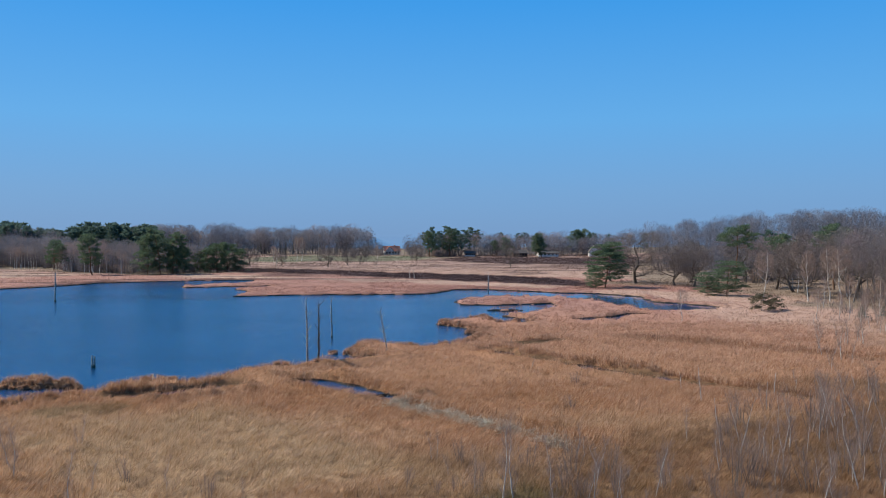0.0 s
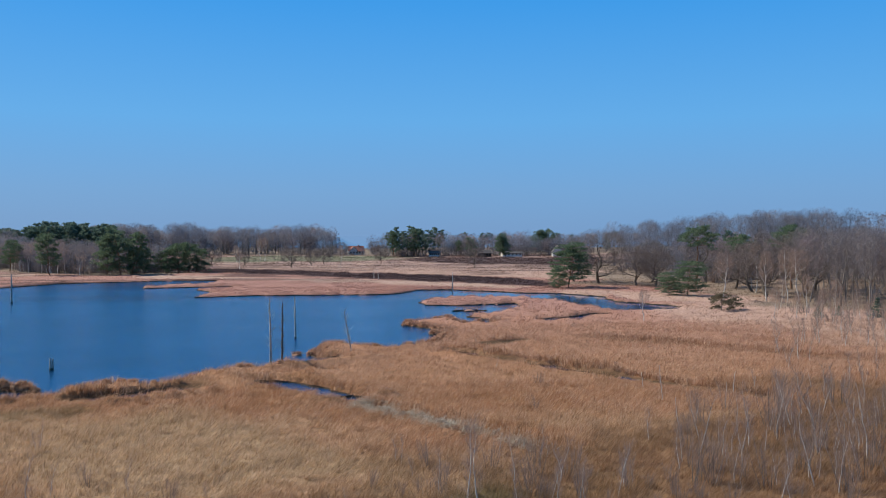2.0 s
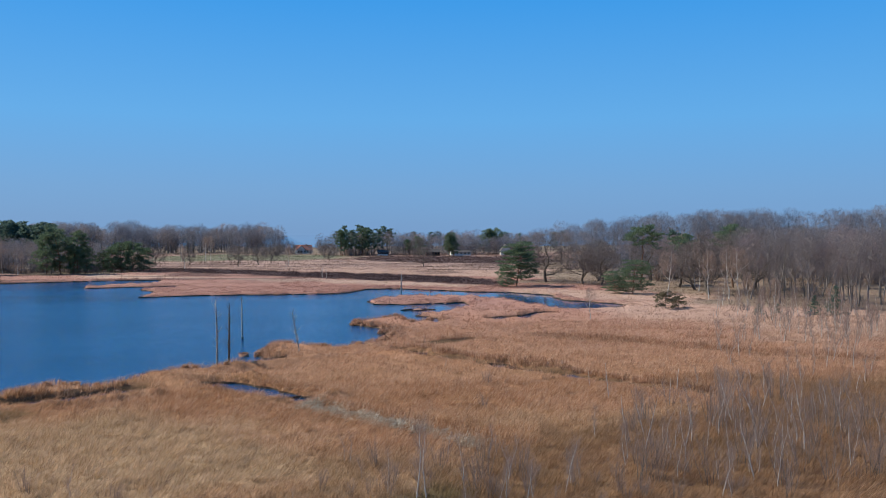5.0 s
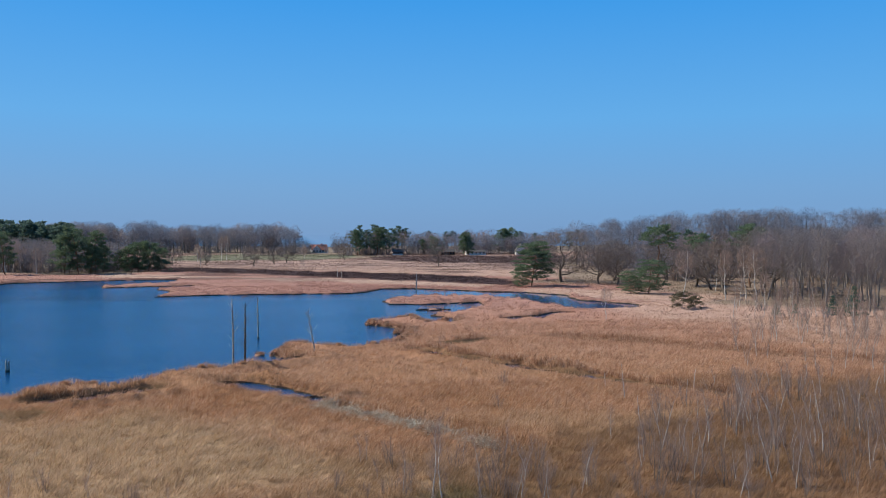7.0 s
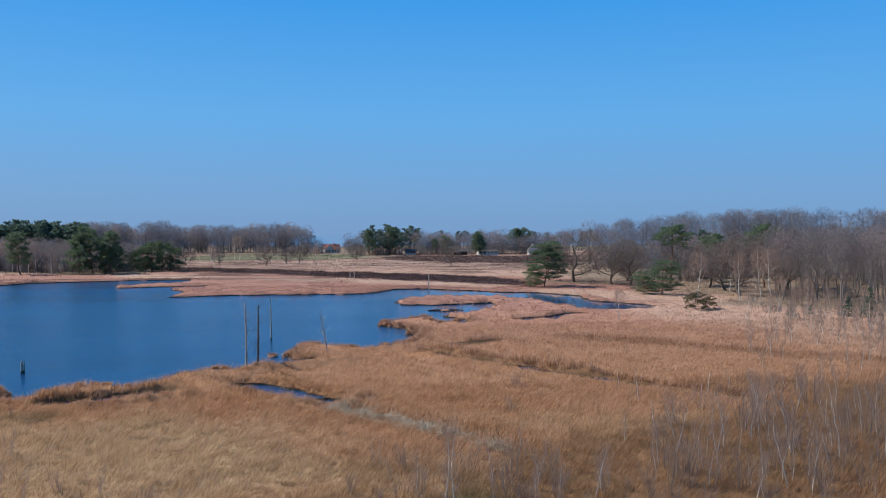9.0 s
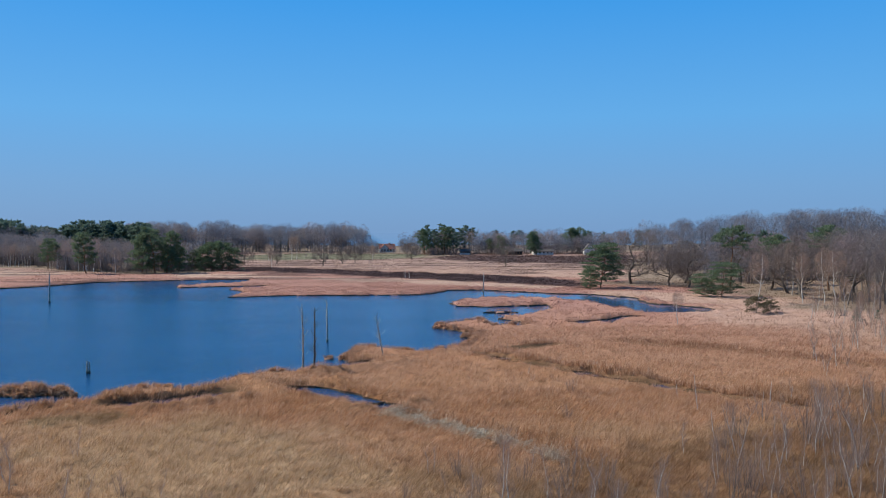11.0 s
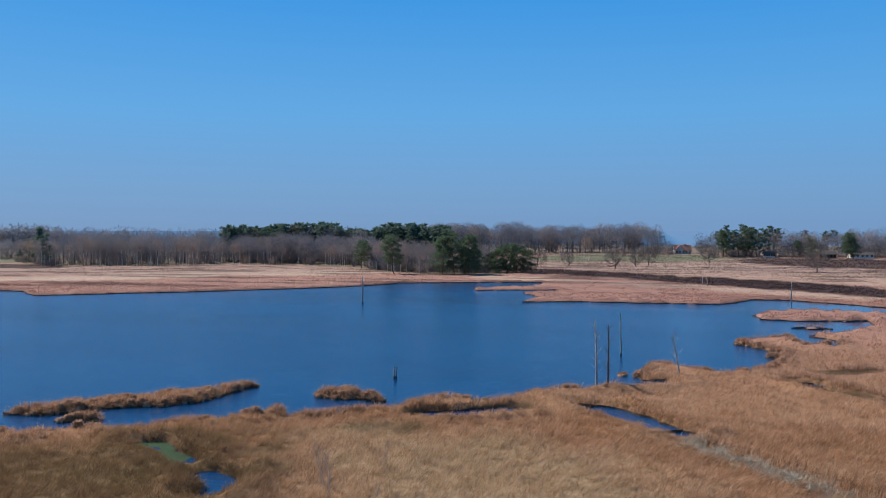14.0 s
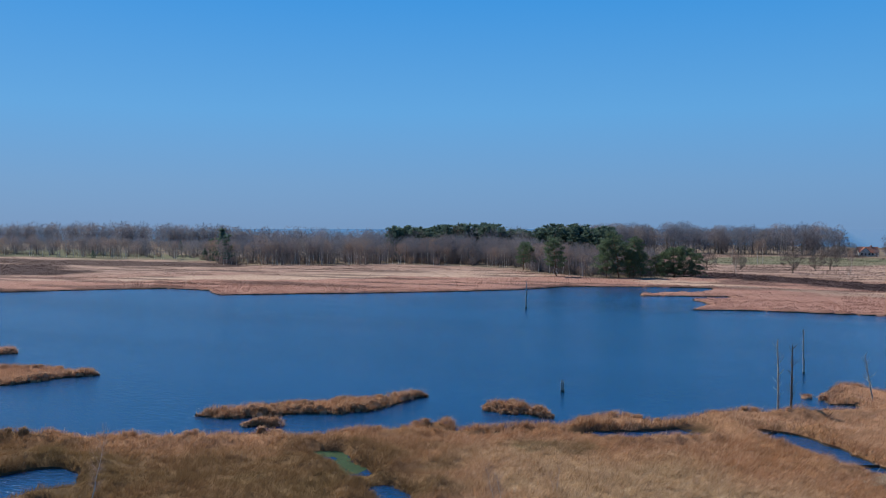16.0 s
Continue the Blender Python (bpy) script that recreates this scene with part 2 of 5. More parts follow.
PURPLE_TWIG = fronds("purple_birch_twigs", (0.42, 0.305, 0.24), (0.26, 0.185, 0.15), 0.42, 0.85)
NEEDLES = fronds("pine_needles", (0.10, 0.155, 0.09), (0.19, 0.25, 0.14), 0.45)
DULL_NEEDLES = fronds("dull_olive_needles", (0.13, 0.115, 0.07), (0.19, 0.165, 0.10), 0.4)
DARK_NEEDLES = fronds("spruce_needles", (0.10, 0.165, 0.13), (0.165, 0.225, 0.165), 0.45)
ROOF = plain("red_clay_tiles", (0.36, 0.14, 0.09), (0.26, 0.10, 0.07), 3.0, 0.85, (1, 1, 1), 0.03)
THATCH = plain("dark_felt_roof", (0.10, 0.09, 0.085), (0.06, 0.055, 0.05), 3.0, 0.9)
LIMEWASH = plain("white_limewash", (0.72, 0.69, 0.64), (0.60, 0.57, 0.52), 1.5, 0.8)
TIMBER = plain("brown_stained_boards", (0.17, 0.10, 0.06), (0.10, 0.06, 0.04), 3.0, 0.8, (1, 1, 6))
GLAZING, _, gb = shader("window_glass", 0.08, 0.5)
gb.inputs["Base Color"].default_value = (0.03, 0.035, 0.04, 1)
SHADED_PEAT = plain("shaded_peat", (0.095, 0.062, 0.035), (0.05, 0.034, 0.02), 2.0, 0.8)
BOG_MOSS = plain("green_bog_moss", (0.018, 0.062, 0.018), (0.010, 0.032, 0.010), 3.0, 0.9, (1, 1, 1), 0.03)
FADED = plain("faded_sedge", (0.44, 0.26, 0.165), (0.28, 0.15, 0.09), 3.0, 0.95, (1, 1, 1), 0.05)
MAT = plain("bleached_reed_litter", (0.56, 0.50, 0.40), (0.40, 0.35, 0.25), 2.5, 0.95, (1, 1, 1), 0.1)


# ---- plan of the bog ----
NEAR_BANK = [(-300, 30), (-150, 33), (-95, 38), (-78.7, 45.4), (-66.6, 51.5), (-59.1, 54.5), (-52, 58.1),
             (-50, 60.9), (-45.5, 63.2), (-44, 62), (-40.4, 65.7), (-37.2, 68.2), (-36.3, 71.2), (-33.4, 72.7),
             (-32, 70.9), (-28.7, 72.2), (-24.1, 76.3), (-23.7, 79.1), (-20.4, 82.2), (-16.9, 82), (-14.5, 83.2),
             (-12.6, 86.6), (-9.7, 88.2), (-5.7, 89.6), (-3.6, 91.4), (-0.6, 93), (1.6, 95.8), (0.2, 97.5),
             (-1.6, 97.8)]
EAST_BANK = [(-2.7, 100.5), (-1.6, 103.2), (-2.7, 105), (-2.1, 107.8), (1, 108.4), (3.3, 106.8), (6.4, 103.9), (9.5, 104),
             (11.6, 107.5), (14, 114.5), (15.6, 122), (13.6, 126.5), (10.6, 131), (11.4, 135.4), (15, 138.6), (19.4, 138.4),
             (20.4, 130.5), (24.4, 129.8), (25, 138.5), (22.6, 143), (26, 147.5), (31, 152.5), (35.6, 160), (36.4, 169.5), (29, 166.5),
             (23.3, 166), (17.9, 167.5), (17.6, 174), (21, 180.5), (29.5, 187), (37.2, 184), (40.5, 185.5)]
CHANNEL = [(46.4, 177), (48.5, 163.5), (50.5, 153.5), (55.4, 149.5), (62, 151), (67.5, 154.5), (66.5, 158.5), (63.2, 165.5), (58.4, 172),
           (60, 185.7), (53.8, 195.8), (45.1, 199.5), (37.7, 206.5), (29, 213.5), (21, 212), (17, 203.5), (12.8, 198.3)]
FAR_BANK = [(-1.5, 197.2), (-18.5, 197.4), (-24, 195.2), (-31, 193), (-27.2, 203.5), (-29.5, 212), (-34.5, 220), (-24, 228),
            (-27, 233.5), (-48, 227), (-49.6, 233), (-38, 241), (-33.5, 252), (-34.8, 263), (-46, 262), (-59, 258.5),
            (-76, 251), (-83.2, 235.3), (-95.5, 222.4), (-114, 207), (-134.5, 193), (-150, 182), (-157, 187),
            (-163, 193.3), (-179.4, 195), (-192.5, 184), (-211, 164), (-260, 130), (-420, 60)]
LAKE = NEAR_BANK + EAST_BANK + CHANNEL + FAR_BANK
ISLETS = [
    [(-57.6, 66), (-54.2, 66.1), (-51, 68.6), (-48.5, 71.3), (-45.2, 72.3), (-43.2, 75), (-42, 79.5), (-41.7, 83.8), (-44.1, 84), (-44.4, 80.5),
     (-46.8, 78), (-50.2, 74.6), (-53.2, 71.8), (-56.4, 68.5)],
    [(-33.4, 80.3), (-31, 79.3), (-29.3, 79.9), (-28, 79.2), (-26.5, 79.7), (-26.8, 81.4), (-28.6, 81.2), (-30.3, 82.5), (-33, 82.2)],
    [(-110, 64), (-95, 67), (-88, 68.6), (-86.6, 74), (-83.8, 78.6), (-87.5, 79.5), (-93, 78.5), (-101, 75), (-112, 70)],
    [(-120, 80), (-109.6, 84), (-108.6, 87), (-112, 89.5), (-124, 86)],
    [(20.5, 154), (24.5, 152.8), (29, 154), (26.5, 155.8), (22, 155.6)],
    [(13.4, 118), (15.2, 118), (15, 120.5), (13.5, 120)],
    [(-51.6, 63.4), (-50.2, 64.2), (-48.4, 65.2), (-47.4, 65.9), (-48, 66.5), (-49.6, 65.9), (-51.4, 64.6)],
]
POOLS = [
    [(-21, 74.4), (-17.6, 75), (-14.6, 77.2), (-13.4, 78.6), (-14.2, 79.2), (-16, 77.9), (-18.2, 76.6), (-20.6, 75.6)],
    [(-8.2, 82.4), (-7.1, 80.6), (-5, 78), (-2, 75.4), (0.8, 72.6), (2.2, 72), (1.6, 73.6), (-0.2, 76.7), (-2.3, 79.6), (-4.6, 81.4), (-6.4, 82.3)],
    [(-30.2, 53.6), (-28.8, 53.2), (-27.6, 51.2), (-27, 48.6), (-28, 48.3), (-28.7, 50.6), (-29.8, 52.2)],
    [(-39.8, 59.4), (-38.4, 59.6), (-36, 58.2), (-33.9, 56.9), (-32.6, 55.5), (-33.2, 55), (-34.8, 56), (-36.6, 57.3), (-38.8, 58.7)],
    [(-58.5, 42), (-53, 38.6), (-51.2, 42), (-50.2, 44.8), (-52.4, 46.6), (-54.2, 47.3), (-56, 46)],
    [(33.4, 137), (35.8, 134.6), (38.2, 134), (40.4, 137), (44.6, 141), (47.4, 145.4), (45, 145.6), (41.4, 141), (37.4, 138.6)],
    [(14.4, 99.8), (15.6, 99.4), (16.2, 97), (17.4, 94.4), (16.6, 94), (15.4, 96.4), (14.6, 98.2)],
    [(22.2, 88.6), (23.2, 88.2), (24, 85.6), (25.4, 83.6), (24.8, 83), (23.4, 84.6), (22.6, 86.4)],
]
DITCHES = [   # course, half width, how wet
    ([(14, 101.2), (15.8, 98.2), (17.2, 95), (20.8, 91), (22.4, 88), (23.4, 85.2), (26.3, 82), (29, 79.3), (31, 75.4)], 1.25, 1.0),
    ([(31, 75.4), (33.8, 71.5), (38, 66)], 0.9, 0.6),
    ([(18.6, 106.8), (22, 108.2), (24.6, 109.6)], 1.4, 0.8),
    ([(34, 112), (39.2, 107.2), (44.6, 104.5), (46.6, 99), (50.4, 95), (55, 89.5), (64, 84), (74, 80)], 0.95, 0.5),
    ([(1.6, 69.6), (3.2, 67.6), (4.9, 65.8), (7.2, 62.8), (9.3, 60.3), (11.6, 57.3), (13.4, 54)], 1.25, 0.45),
    ([(-34, 70), (-30, 69), (-26, 72.5)], 0.9, 0.6),
    ([(-22, 74.4), (-18, 75.4), (-15, 77.4), (-12.8, 79)], 1.5, 0.9),
]
GOLD_BEDS = [([(-21, 56), (-18.7, 61.5), (-13.3, 64.5), (-6.9, 62.5), (1, 58), (3.3, 52.6), (1.1, 47), (-6, 43), (-15, 45)], 8.0, 0.85),
             ([(10, 62), (16, 66), (30, 62), (24, 56), (14, 57)], 5.0, 0.45)]
WOOD_BEDS = [([(70, 236), (84, 214), (96, 180), (92, 160), (108, 128), (200, 120), (330, 230), (250, 420), (110, 420), (96, 300)], 12.0, 0.85),
             ([(-265, 318), (-228, 330), (-191, 356), (-150, 356), (-124, 346), (-108, 322), (-84, 300), (-62, 300), (-44, 312), (-80, 420), (-260, 440), (-300, 360)], 8.0, 1.0),
             ([(-580, 300), (-460, 314), (-392, 334), (-331, 360), (-270, 372), (-270, 480), (-580, 440)], 10.0, 1.0),
             ([(-150, 470), (-110, 520), (-78, 543), (-40, 546), (0, 550), (60, 540), (150, 556), (210, 536), (260, 640), (0, 700), (-200, 640)], 10.0, 0.9)]
STRAW_BEDS = [
    ([(60, 130), (75, 100), (84, 84), (110, 96), (125, 140), (118, 168), (88, 172), (72, 160)], 12.0, 0.5),
    ([(52, 196), (64, 176), (78, 162), (96, 164), (92, 180), (70, 200), (56, 206)], 6.0, 0.6),
    ([(-252, 200), (-223, 220), (-194, 262), (-172, 300), (-140, 330), (-95, 292), (-122, 278), (-146, 268), (-160, 245), (-185, 228)], 9.0, 0.9),
    ([(-60, 296), (-30, 279), (7, 258), (36, 240), (52, 222), (46, 214), (30, 226), (5, 249), (-30, 268), (-62, 280)], 6.0, 0.75),
    ([(-60, 420), (-40, 340), (0, 315), (40, 285), (70, 262), (120, 250), (150, 330), (120, 380), (60, 400), (20, 430)], 10.0, 0.6),
    ([(-420, 250), (-330, 230), (-255, 262), (-240, 318), (-300, 345), (-420, 330)], 14.0, 0.8),
]
HEATHER_BEDS = [
    ([(-55, 322), (-20, 297), (7, 269), (33, 244), (45, 232), (57, 216), (62, 240), (56, 262), (35, 286), (7, 304), (-21, 332), (-54, 350), (-80, 366), (-80, 340)], 3.0, 1.0),
    ([(44, 490), (150, 470), (125, 380), (101, 376), (72, 386), (53, 410), (38, 440)], 10.0, 0.9),
    ([(-360, 275), (-338, 290), (-268, 246), (-262, 227), (-278, 215), (-340, 225)], 8.0, 1.0),
    ([(-420, 306), (-333, 328), (-254, 330), (-238, 306), (-292, 287), (-400, 285)], 6.0, 0.9),
]
MEADOWS = [([(-64, 425), (-58, 520), (-10, 540), (30, 540), (44, 484), (11, 440)], 12.0, 0.65),
           ([(-520, 340), (-430, 380), (-330, 382), (-270, 372), (-285, 350), (-420, 322)], 10.0, 0.55)]
OLIVE_BEDS = [([(-75, 46), (-50, 56), (-40, 60), (-33, 60), (-24, 55), (-27, 40), (-75, 32)], 7.0, 0.8),
              ([(6, 50), (16, 55), (30, 60), (46, 74), (70, 70), (60, 40), (8, 36)], 8.0, 0.5),
              ([(-9, 40), (6, 46), (10, 44), (10, 36), (-9, 34)], 4.0, 0.4)]
MOSS_BEDS = [([(5, 44.5), (9, 45.5), (9.5, 42), (5, 41)], 2.0, 0.5),
             ([(-24.5, 69), (-20, 71), (-19, 69.5), (-24, 67.5)], 2.0, 0.4)]


def noise2(x, y, scale, seed):
    """Smooth value noise between 0 and 1."""
    x, y = np.asarray(x) / scale, np.asarray(y) / scale
    i, j = np.floor(x).astype(np.int64), np.floor(y).astype(np.int64)
    u, v = x - i, y - j
    u, v = u * u * (3 - 2 * u), v * v * (3 - 2 * v)

    def cell(a, c):
        h = (a * 374761393 + c * 668265263 + seed * 974634777) & 0x7FFFFFFF
        h = ((h ^ (h >> 13)) * 1274126177) & 0x7FFFFFFF
        return ((h ^ (h >> 16)) & 0xFFFF) / 65535.0
    return (cell(i, j) * (1 - u) + cell(i + 1, j) * u) * (1 - v) + (cell(i, j + 1) * (1 - u) + cell(i + 1, j + 1) * u) * v


def edge_distance(x, y, line, closed=True):
    """Metres to a line; negative inside it where it is closed."""
    p = np.array(line, float)
    q = np.roll(p, -1, axis=0) if closed else p[1:]
    p = p if closed else p[:-1]
    best = np.full(x.shape, 1e12)
    inside = np.zeros(x.shape, bool)
    for (ax, ay), (bx, by) in zip(p, q):
        dx, dy = bx - ax, by - ay
        k = np.clip(((x - ax) * dx + (y - ay) * dy) / (dx * dx + dy * dy + 1e-12), 0, 1)
        best = np.minimum(best, (x - ax - k * dx) ** 2 + (y - ay - k * dy) ** 2)
        if closed and ay != by:
            inside ^= ((ay > y) != (by > y)) & (x < (bx - ax) * (y - ay) / (by - ay) + ax)
    d = np.sqrt(best)
    return np.where(inside, -d, d) if closed else d


def near_line(x, y, line, closed=True, margin=25.0):
    """edge_distance, worked out only round the line's own bounds."""
    p = np.array(line, float)
    m = ((x > p[:, 0].min() - margin) & (x < p[:, 0].max() + margin) & (y > p[:, 1].min() - margin) & (y < p[:, 1].max() + margin))
    out = np.full(x.shape, margin)
    if m.any():
        out[m] = np.minimum(edge_distance(x[m], y[m], line, closed), margin)
    return out


def wobble(x, y):
    near = np.clip((130 - np.hypot(x, y)) / 60, 0, 1)
    return (noise2(x, y, 2.2, 3) - 0.5) * 1.5 + (noise2(x, y, 0.9, 5) - 0.5) * 0.7 * near


def shore(x, y):
    """Metres from open water: negative in it."""
    d = edge_distance(x, y, LAKE)
    for isl in ISLETS:
        d = np.maximum(d, -near_line(x, y, isl))
    for pool in POOLS:
        d = np.minimum(d, near_line(x, y, pool) - 0.25)
    return d + wobble(x, y) * 0.84


def ditch(x, y):
    """How deep the ditches cut, from 0 to 1."""
    cut = np.zeros(x.shape)
    for line, half, wet in DITCHES:
        d = near_line(x, y, line, False) + wobble(x, y) * 0.6 + half * (0.5 - 0.9 * noise2(x, y, 5.0, 27))
        cut = np.maximum(cut, wet * np.clip((half - d) / 0.5 + 0.5, 0, 1))
    return cut


def low_side(x, y):
    """From 0 to 1: the trodden, open side of the pools and ditches, which lies to the south of them."""
    r = np.hypot(x, y) + 1e-6
    low = np.zeros(x.shape)
    for step in (0.9, 1.8):
        px, py = x + x / r * step, y + y / r * step
        for pool in POOLS[:5] + POOLS[6:]:
            low = np.maximum(low, np.clip(0.8 - near_line(px, py, pool), 0, 1))
        for line, half, wet in DITCHES:
            if wet > 0.8 and step < 3:
                low = np.maximum(low, 0.6 * np.clip(half + 0.3 - near_line(px, py, line, False), 0, 1))
    return low


def cover(x, y, beds, seed):
    f = np.zeros(x.shape)
    for line, soft, amount in beds:
        d = near_line(x, y, line, True, 60.0)
        d = d + (noise2(x, y, soft * 1.6, seed) - 0.5) * soft * 1.6 + (noise2(x, y, soft * 0.4, seed + 1) - 0.5) * soft * 0.8
        f = np.maximum(f, amount * np.clip(0.7 - d / soft, 0, 1))
    return f


def covers(x, y):
    heather = cover(x, y, HEATHER_BEDS, 31)
    far = np.clip((y - 250) / 100, 0, 1)
    streak = np.clip((noise2(x * 0.35, y, 9.0, 71) - 0.5) * 4, 0, 1) * far
    straw = np.maximum(cover(x, y, STRAW_BEDS, 11), 0.35 * streak)
    tufts = np.clip((noise2(x * 0.22, y, 6.0, 72) - 0.58) * 6, 0, 1) * np.clip((np.hypot(x, y) - 235) / 30, 0, 1)
    heather = np.maximum(heather, 0.6 * tufts)
    r = np.hypot(x, y)
    return {"hazy_rose": np.clip((r - 75) / 110, 0, 0.9), "gold": cover(x, y, GOLD_BEDS, 13), "wood": np.maximum(cover(x, y, WOOD_BEDS, 15), np.clip((r - 560) / 60, 0, 1)), "heath": np.clip((r - 300) / 60, 0, 0.85), "straw": straw, "heather": np.maximum(heather, 0.35 * streak * (straw < 0.3)), "meadow": cover(x, y, MEADOWS, 41),
            "olive": cover(x, y, OLIVE_BEDS, 51), "moss": cover(x, y, MOSS_BEDS, 61)}


def rise(x, y):
    """The gentle lie of the land away from the bog."""
    r = np.hypot(x, y)
    bearing = np.degrees(np.arctan2(x, y))
    east = np.clip((r - 230) / 150, 0, 1) * np.clip((bearing - 17) / 12, 0, 1) * 4.0
    far = np.clip((r - 420) / 300, 0, 1) * 1.5 * np.clip((np.abs(bearing - 1.5) - 1.0) / 4, 0.1, 1)
    west = np.clip((r - 480) / 160, 0, 1) * np.clip((-bearing - 36) / 10, 0, 1) * 4.0
    sea = np.clip((r - 800) / 250, 0, 1) * 12.0
    return east + far + west - sea


def land(x, y, d=None):
    """Height of the sedge mat or the lake bed."""
    x, y = np.asarray(x, float), np.asarray(y, float)
    d = shore(x, y) if d is None else d
    mound = 0.27 + (noise2(x, y, 1.5, 21) - 0.5) * 0.26 + (noise2(x, y, 6.0, 22) - 0.5) * 0.22
    close = np.clip((128 - np.hypot(x, y)) / 40, 0, 1)                     # the near banks are thick with old sedge
    lip = np.exp(-((d - 1.3) / 1.1) ** 2) * (0.1 + 0.75 * np.clip(noise2(x, y, 2.3, 23) - 0.3, 0, 1)) * (1 - close)
    lip = lip + np.exp(-((d - 1.7) / 1.35) ** 2) * (0.30 + 0.6 * np.clip(noise2(x, y, 2.6, 23) - 0.25, 0, 1) + 0.4 * (noise2(x, y, 0.8, 29) - 0.5)) * close * (1 - low_side(x, y))
    for isl in ISLETS:                                                     # the islets lie lower than the banks
        lip = np.where(near_line(x, y, isl) < 0.6, 0.7 * lip, lip)
    k = np.clip((d + 0.35) / 1.0, 0, 1)
    z = -0.9 + (mound + lip + 0.9) * k * k * (3 - 2 * k)
    z = z - ditch(x, y) * (z + 0.05 - 0.22 * noise2(x, y, 4.0, 24)) * (d > 0)
    return z + rise(x, y)


# ---- building blocks ----
def mesh_of(name, verts, faces, materials, slots=None, smooth=False):
    me = bpy.data.meshes.new(name)
    me.from_pydata(np.asarray(verts, float).reshape(-1, 3), [], np.asarray(faces))
    for m in materials:
        me.materials.append(m)
    if slots is not None:
        me.polygons.foreach_set("material_index", np.asarray(slots, np.int32))
    if smooth:
        me.polygons.foreach_set("use_smooth", np.ones(len(me.polygons), bool))
    me.update()
    return me


def add_floats(me, fields):
    for key, values in fields.items():
        at = me.attributes.new(key, "FLOAT", "POINT")
        at.data.foreach_set("value", np.asarray(values, np.float32))


def part(name, me, parent, label=""):
    ob = new(name, me)
    ob.parent = parent
    return tagged(ob, label)


def empty(name, m, label, category, group=""):
    ob = new(name)
    ob.empty_display_size = 0.2
    ob.matrix_basis = m
    return tagged(ob, label, category, group)


def tubes(segs, sides):
    """Tapered limbs. segs: rows of x0 y0 z0 r0 x1 y1 z1 r1. Gives verts and quads."""
    s = np.asarray(segs, float)
    p, q = s[:, 0:3], s[:, 4:7]
    ax = q - p
    ax /= np.linalg.norm(ax, axis=1, keepdims=True) + 1e-9
    ref = np.where(np.abs(ax[:, 2:3]) > 0.9, np.array([[1.0, 0, 0]]), np.array([[0, 0, 1.0]]))
    u = np.cross(ax, ref)
    u /= np.linalg.norm(u, axis=1, keepdims=True) + 1e-9
    w = np.cross(ax, u)
    ang = np.arange(sides) * 2 * math.pi / sides
    ring = u[:, None, :] * np.cos(ang)[None, :, None] + w[:, None, :] * np.sin(ang)[None, :, None]
    a = p[:, None, :] + ring * s[:, 3][:, None, None]
    c = q[:, None, :] + ring * s[:, 7][:, None, None]
    verts = np.concatenate([a, c], axis=1).reshape(-1, 3)
    k = np.arange(sides)
    quad = np.stack([k, k + sides, (k + 1) % sides + sides, (k + 1) % sides], axis=1)
    faces = (quad[None] + (np.arange(len(s)) * 2 * sides)[:, None, None]).reshape(-1, 4)
    return verts, faces


def stem_tube(pts, radii, sides):
    """One connected tapered tube along a line of points, closed at the top."""
    p = np.asarray(pts, float)
    n = len(p)
    ang = np.arange(sides) * 2 * math.pi / sides
    ring = np.stack([np.cos(ang), np.sin(ang), 0 * ang], 1)
    v = (p[:, None, :] + ring[None] * np.asarray(radii)[:, None, None]).reshape(-1, 3)
    k = np.arange(sides)
    quad = np.stack([k, (k + 1) % sides, (k + 1) % sides + sides, k + sides], 1)
    f = (quad[None] + (np.arange(n - 1) * sides)[:, None, None]).reshape(-1, 4)
    return v, f


def slivers(base, tip, width, r):
    """Thin triangles from base to tip, turned at random. Gives triangle corners, n x 3 x 3."""
    d = tip - base
    side = np.cross(d, r.normal(size=d.shape))
    side /= np.linalg.norm(side, axis=1, keepdims=True) + 1e-9
    side *= np.asarray(width)[:, None] / 2
    return np.stack([base - side, base + side, tip], axis=1)


def tri_mesh(name, tris, material):
    t = np.asarray(tris).reshape(-1, 3)
    return mesh_of(name, t, np.arange(len(t)).reshape(-1, 3), [material])


def unit(v):
    return v / (np.linalg.norm(v) + 1e-9)


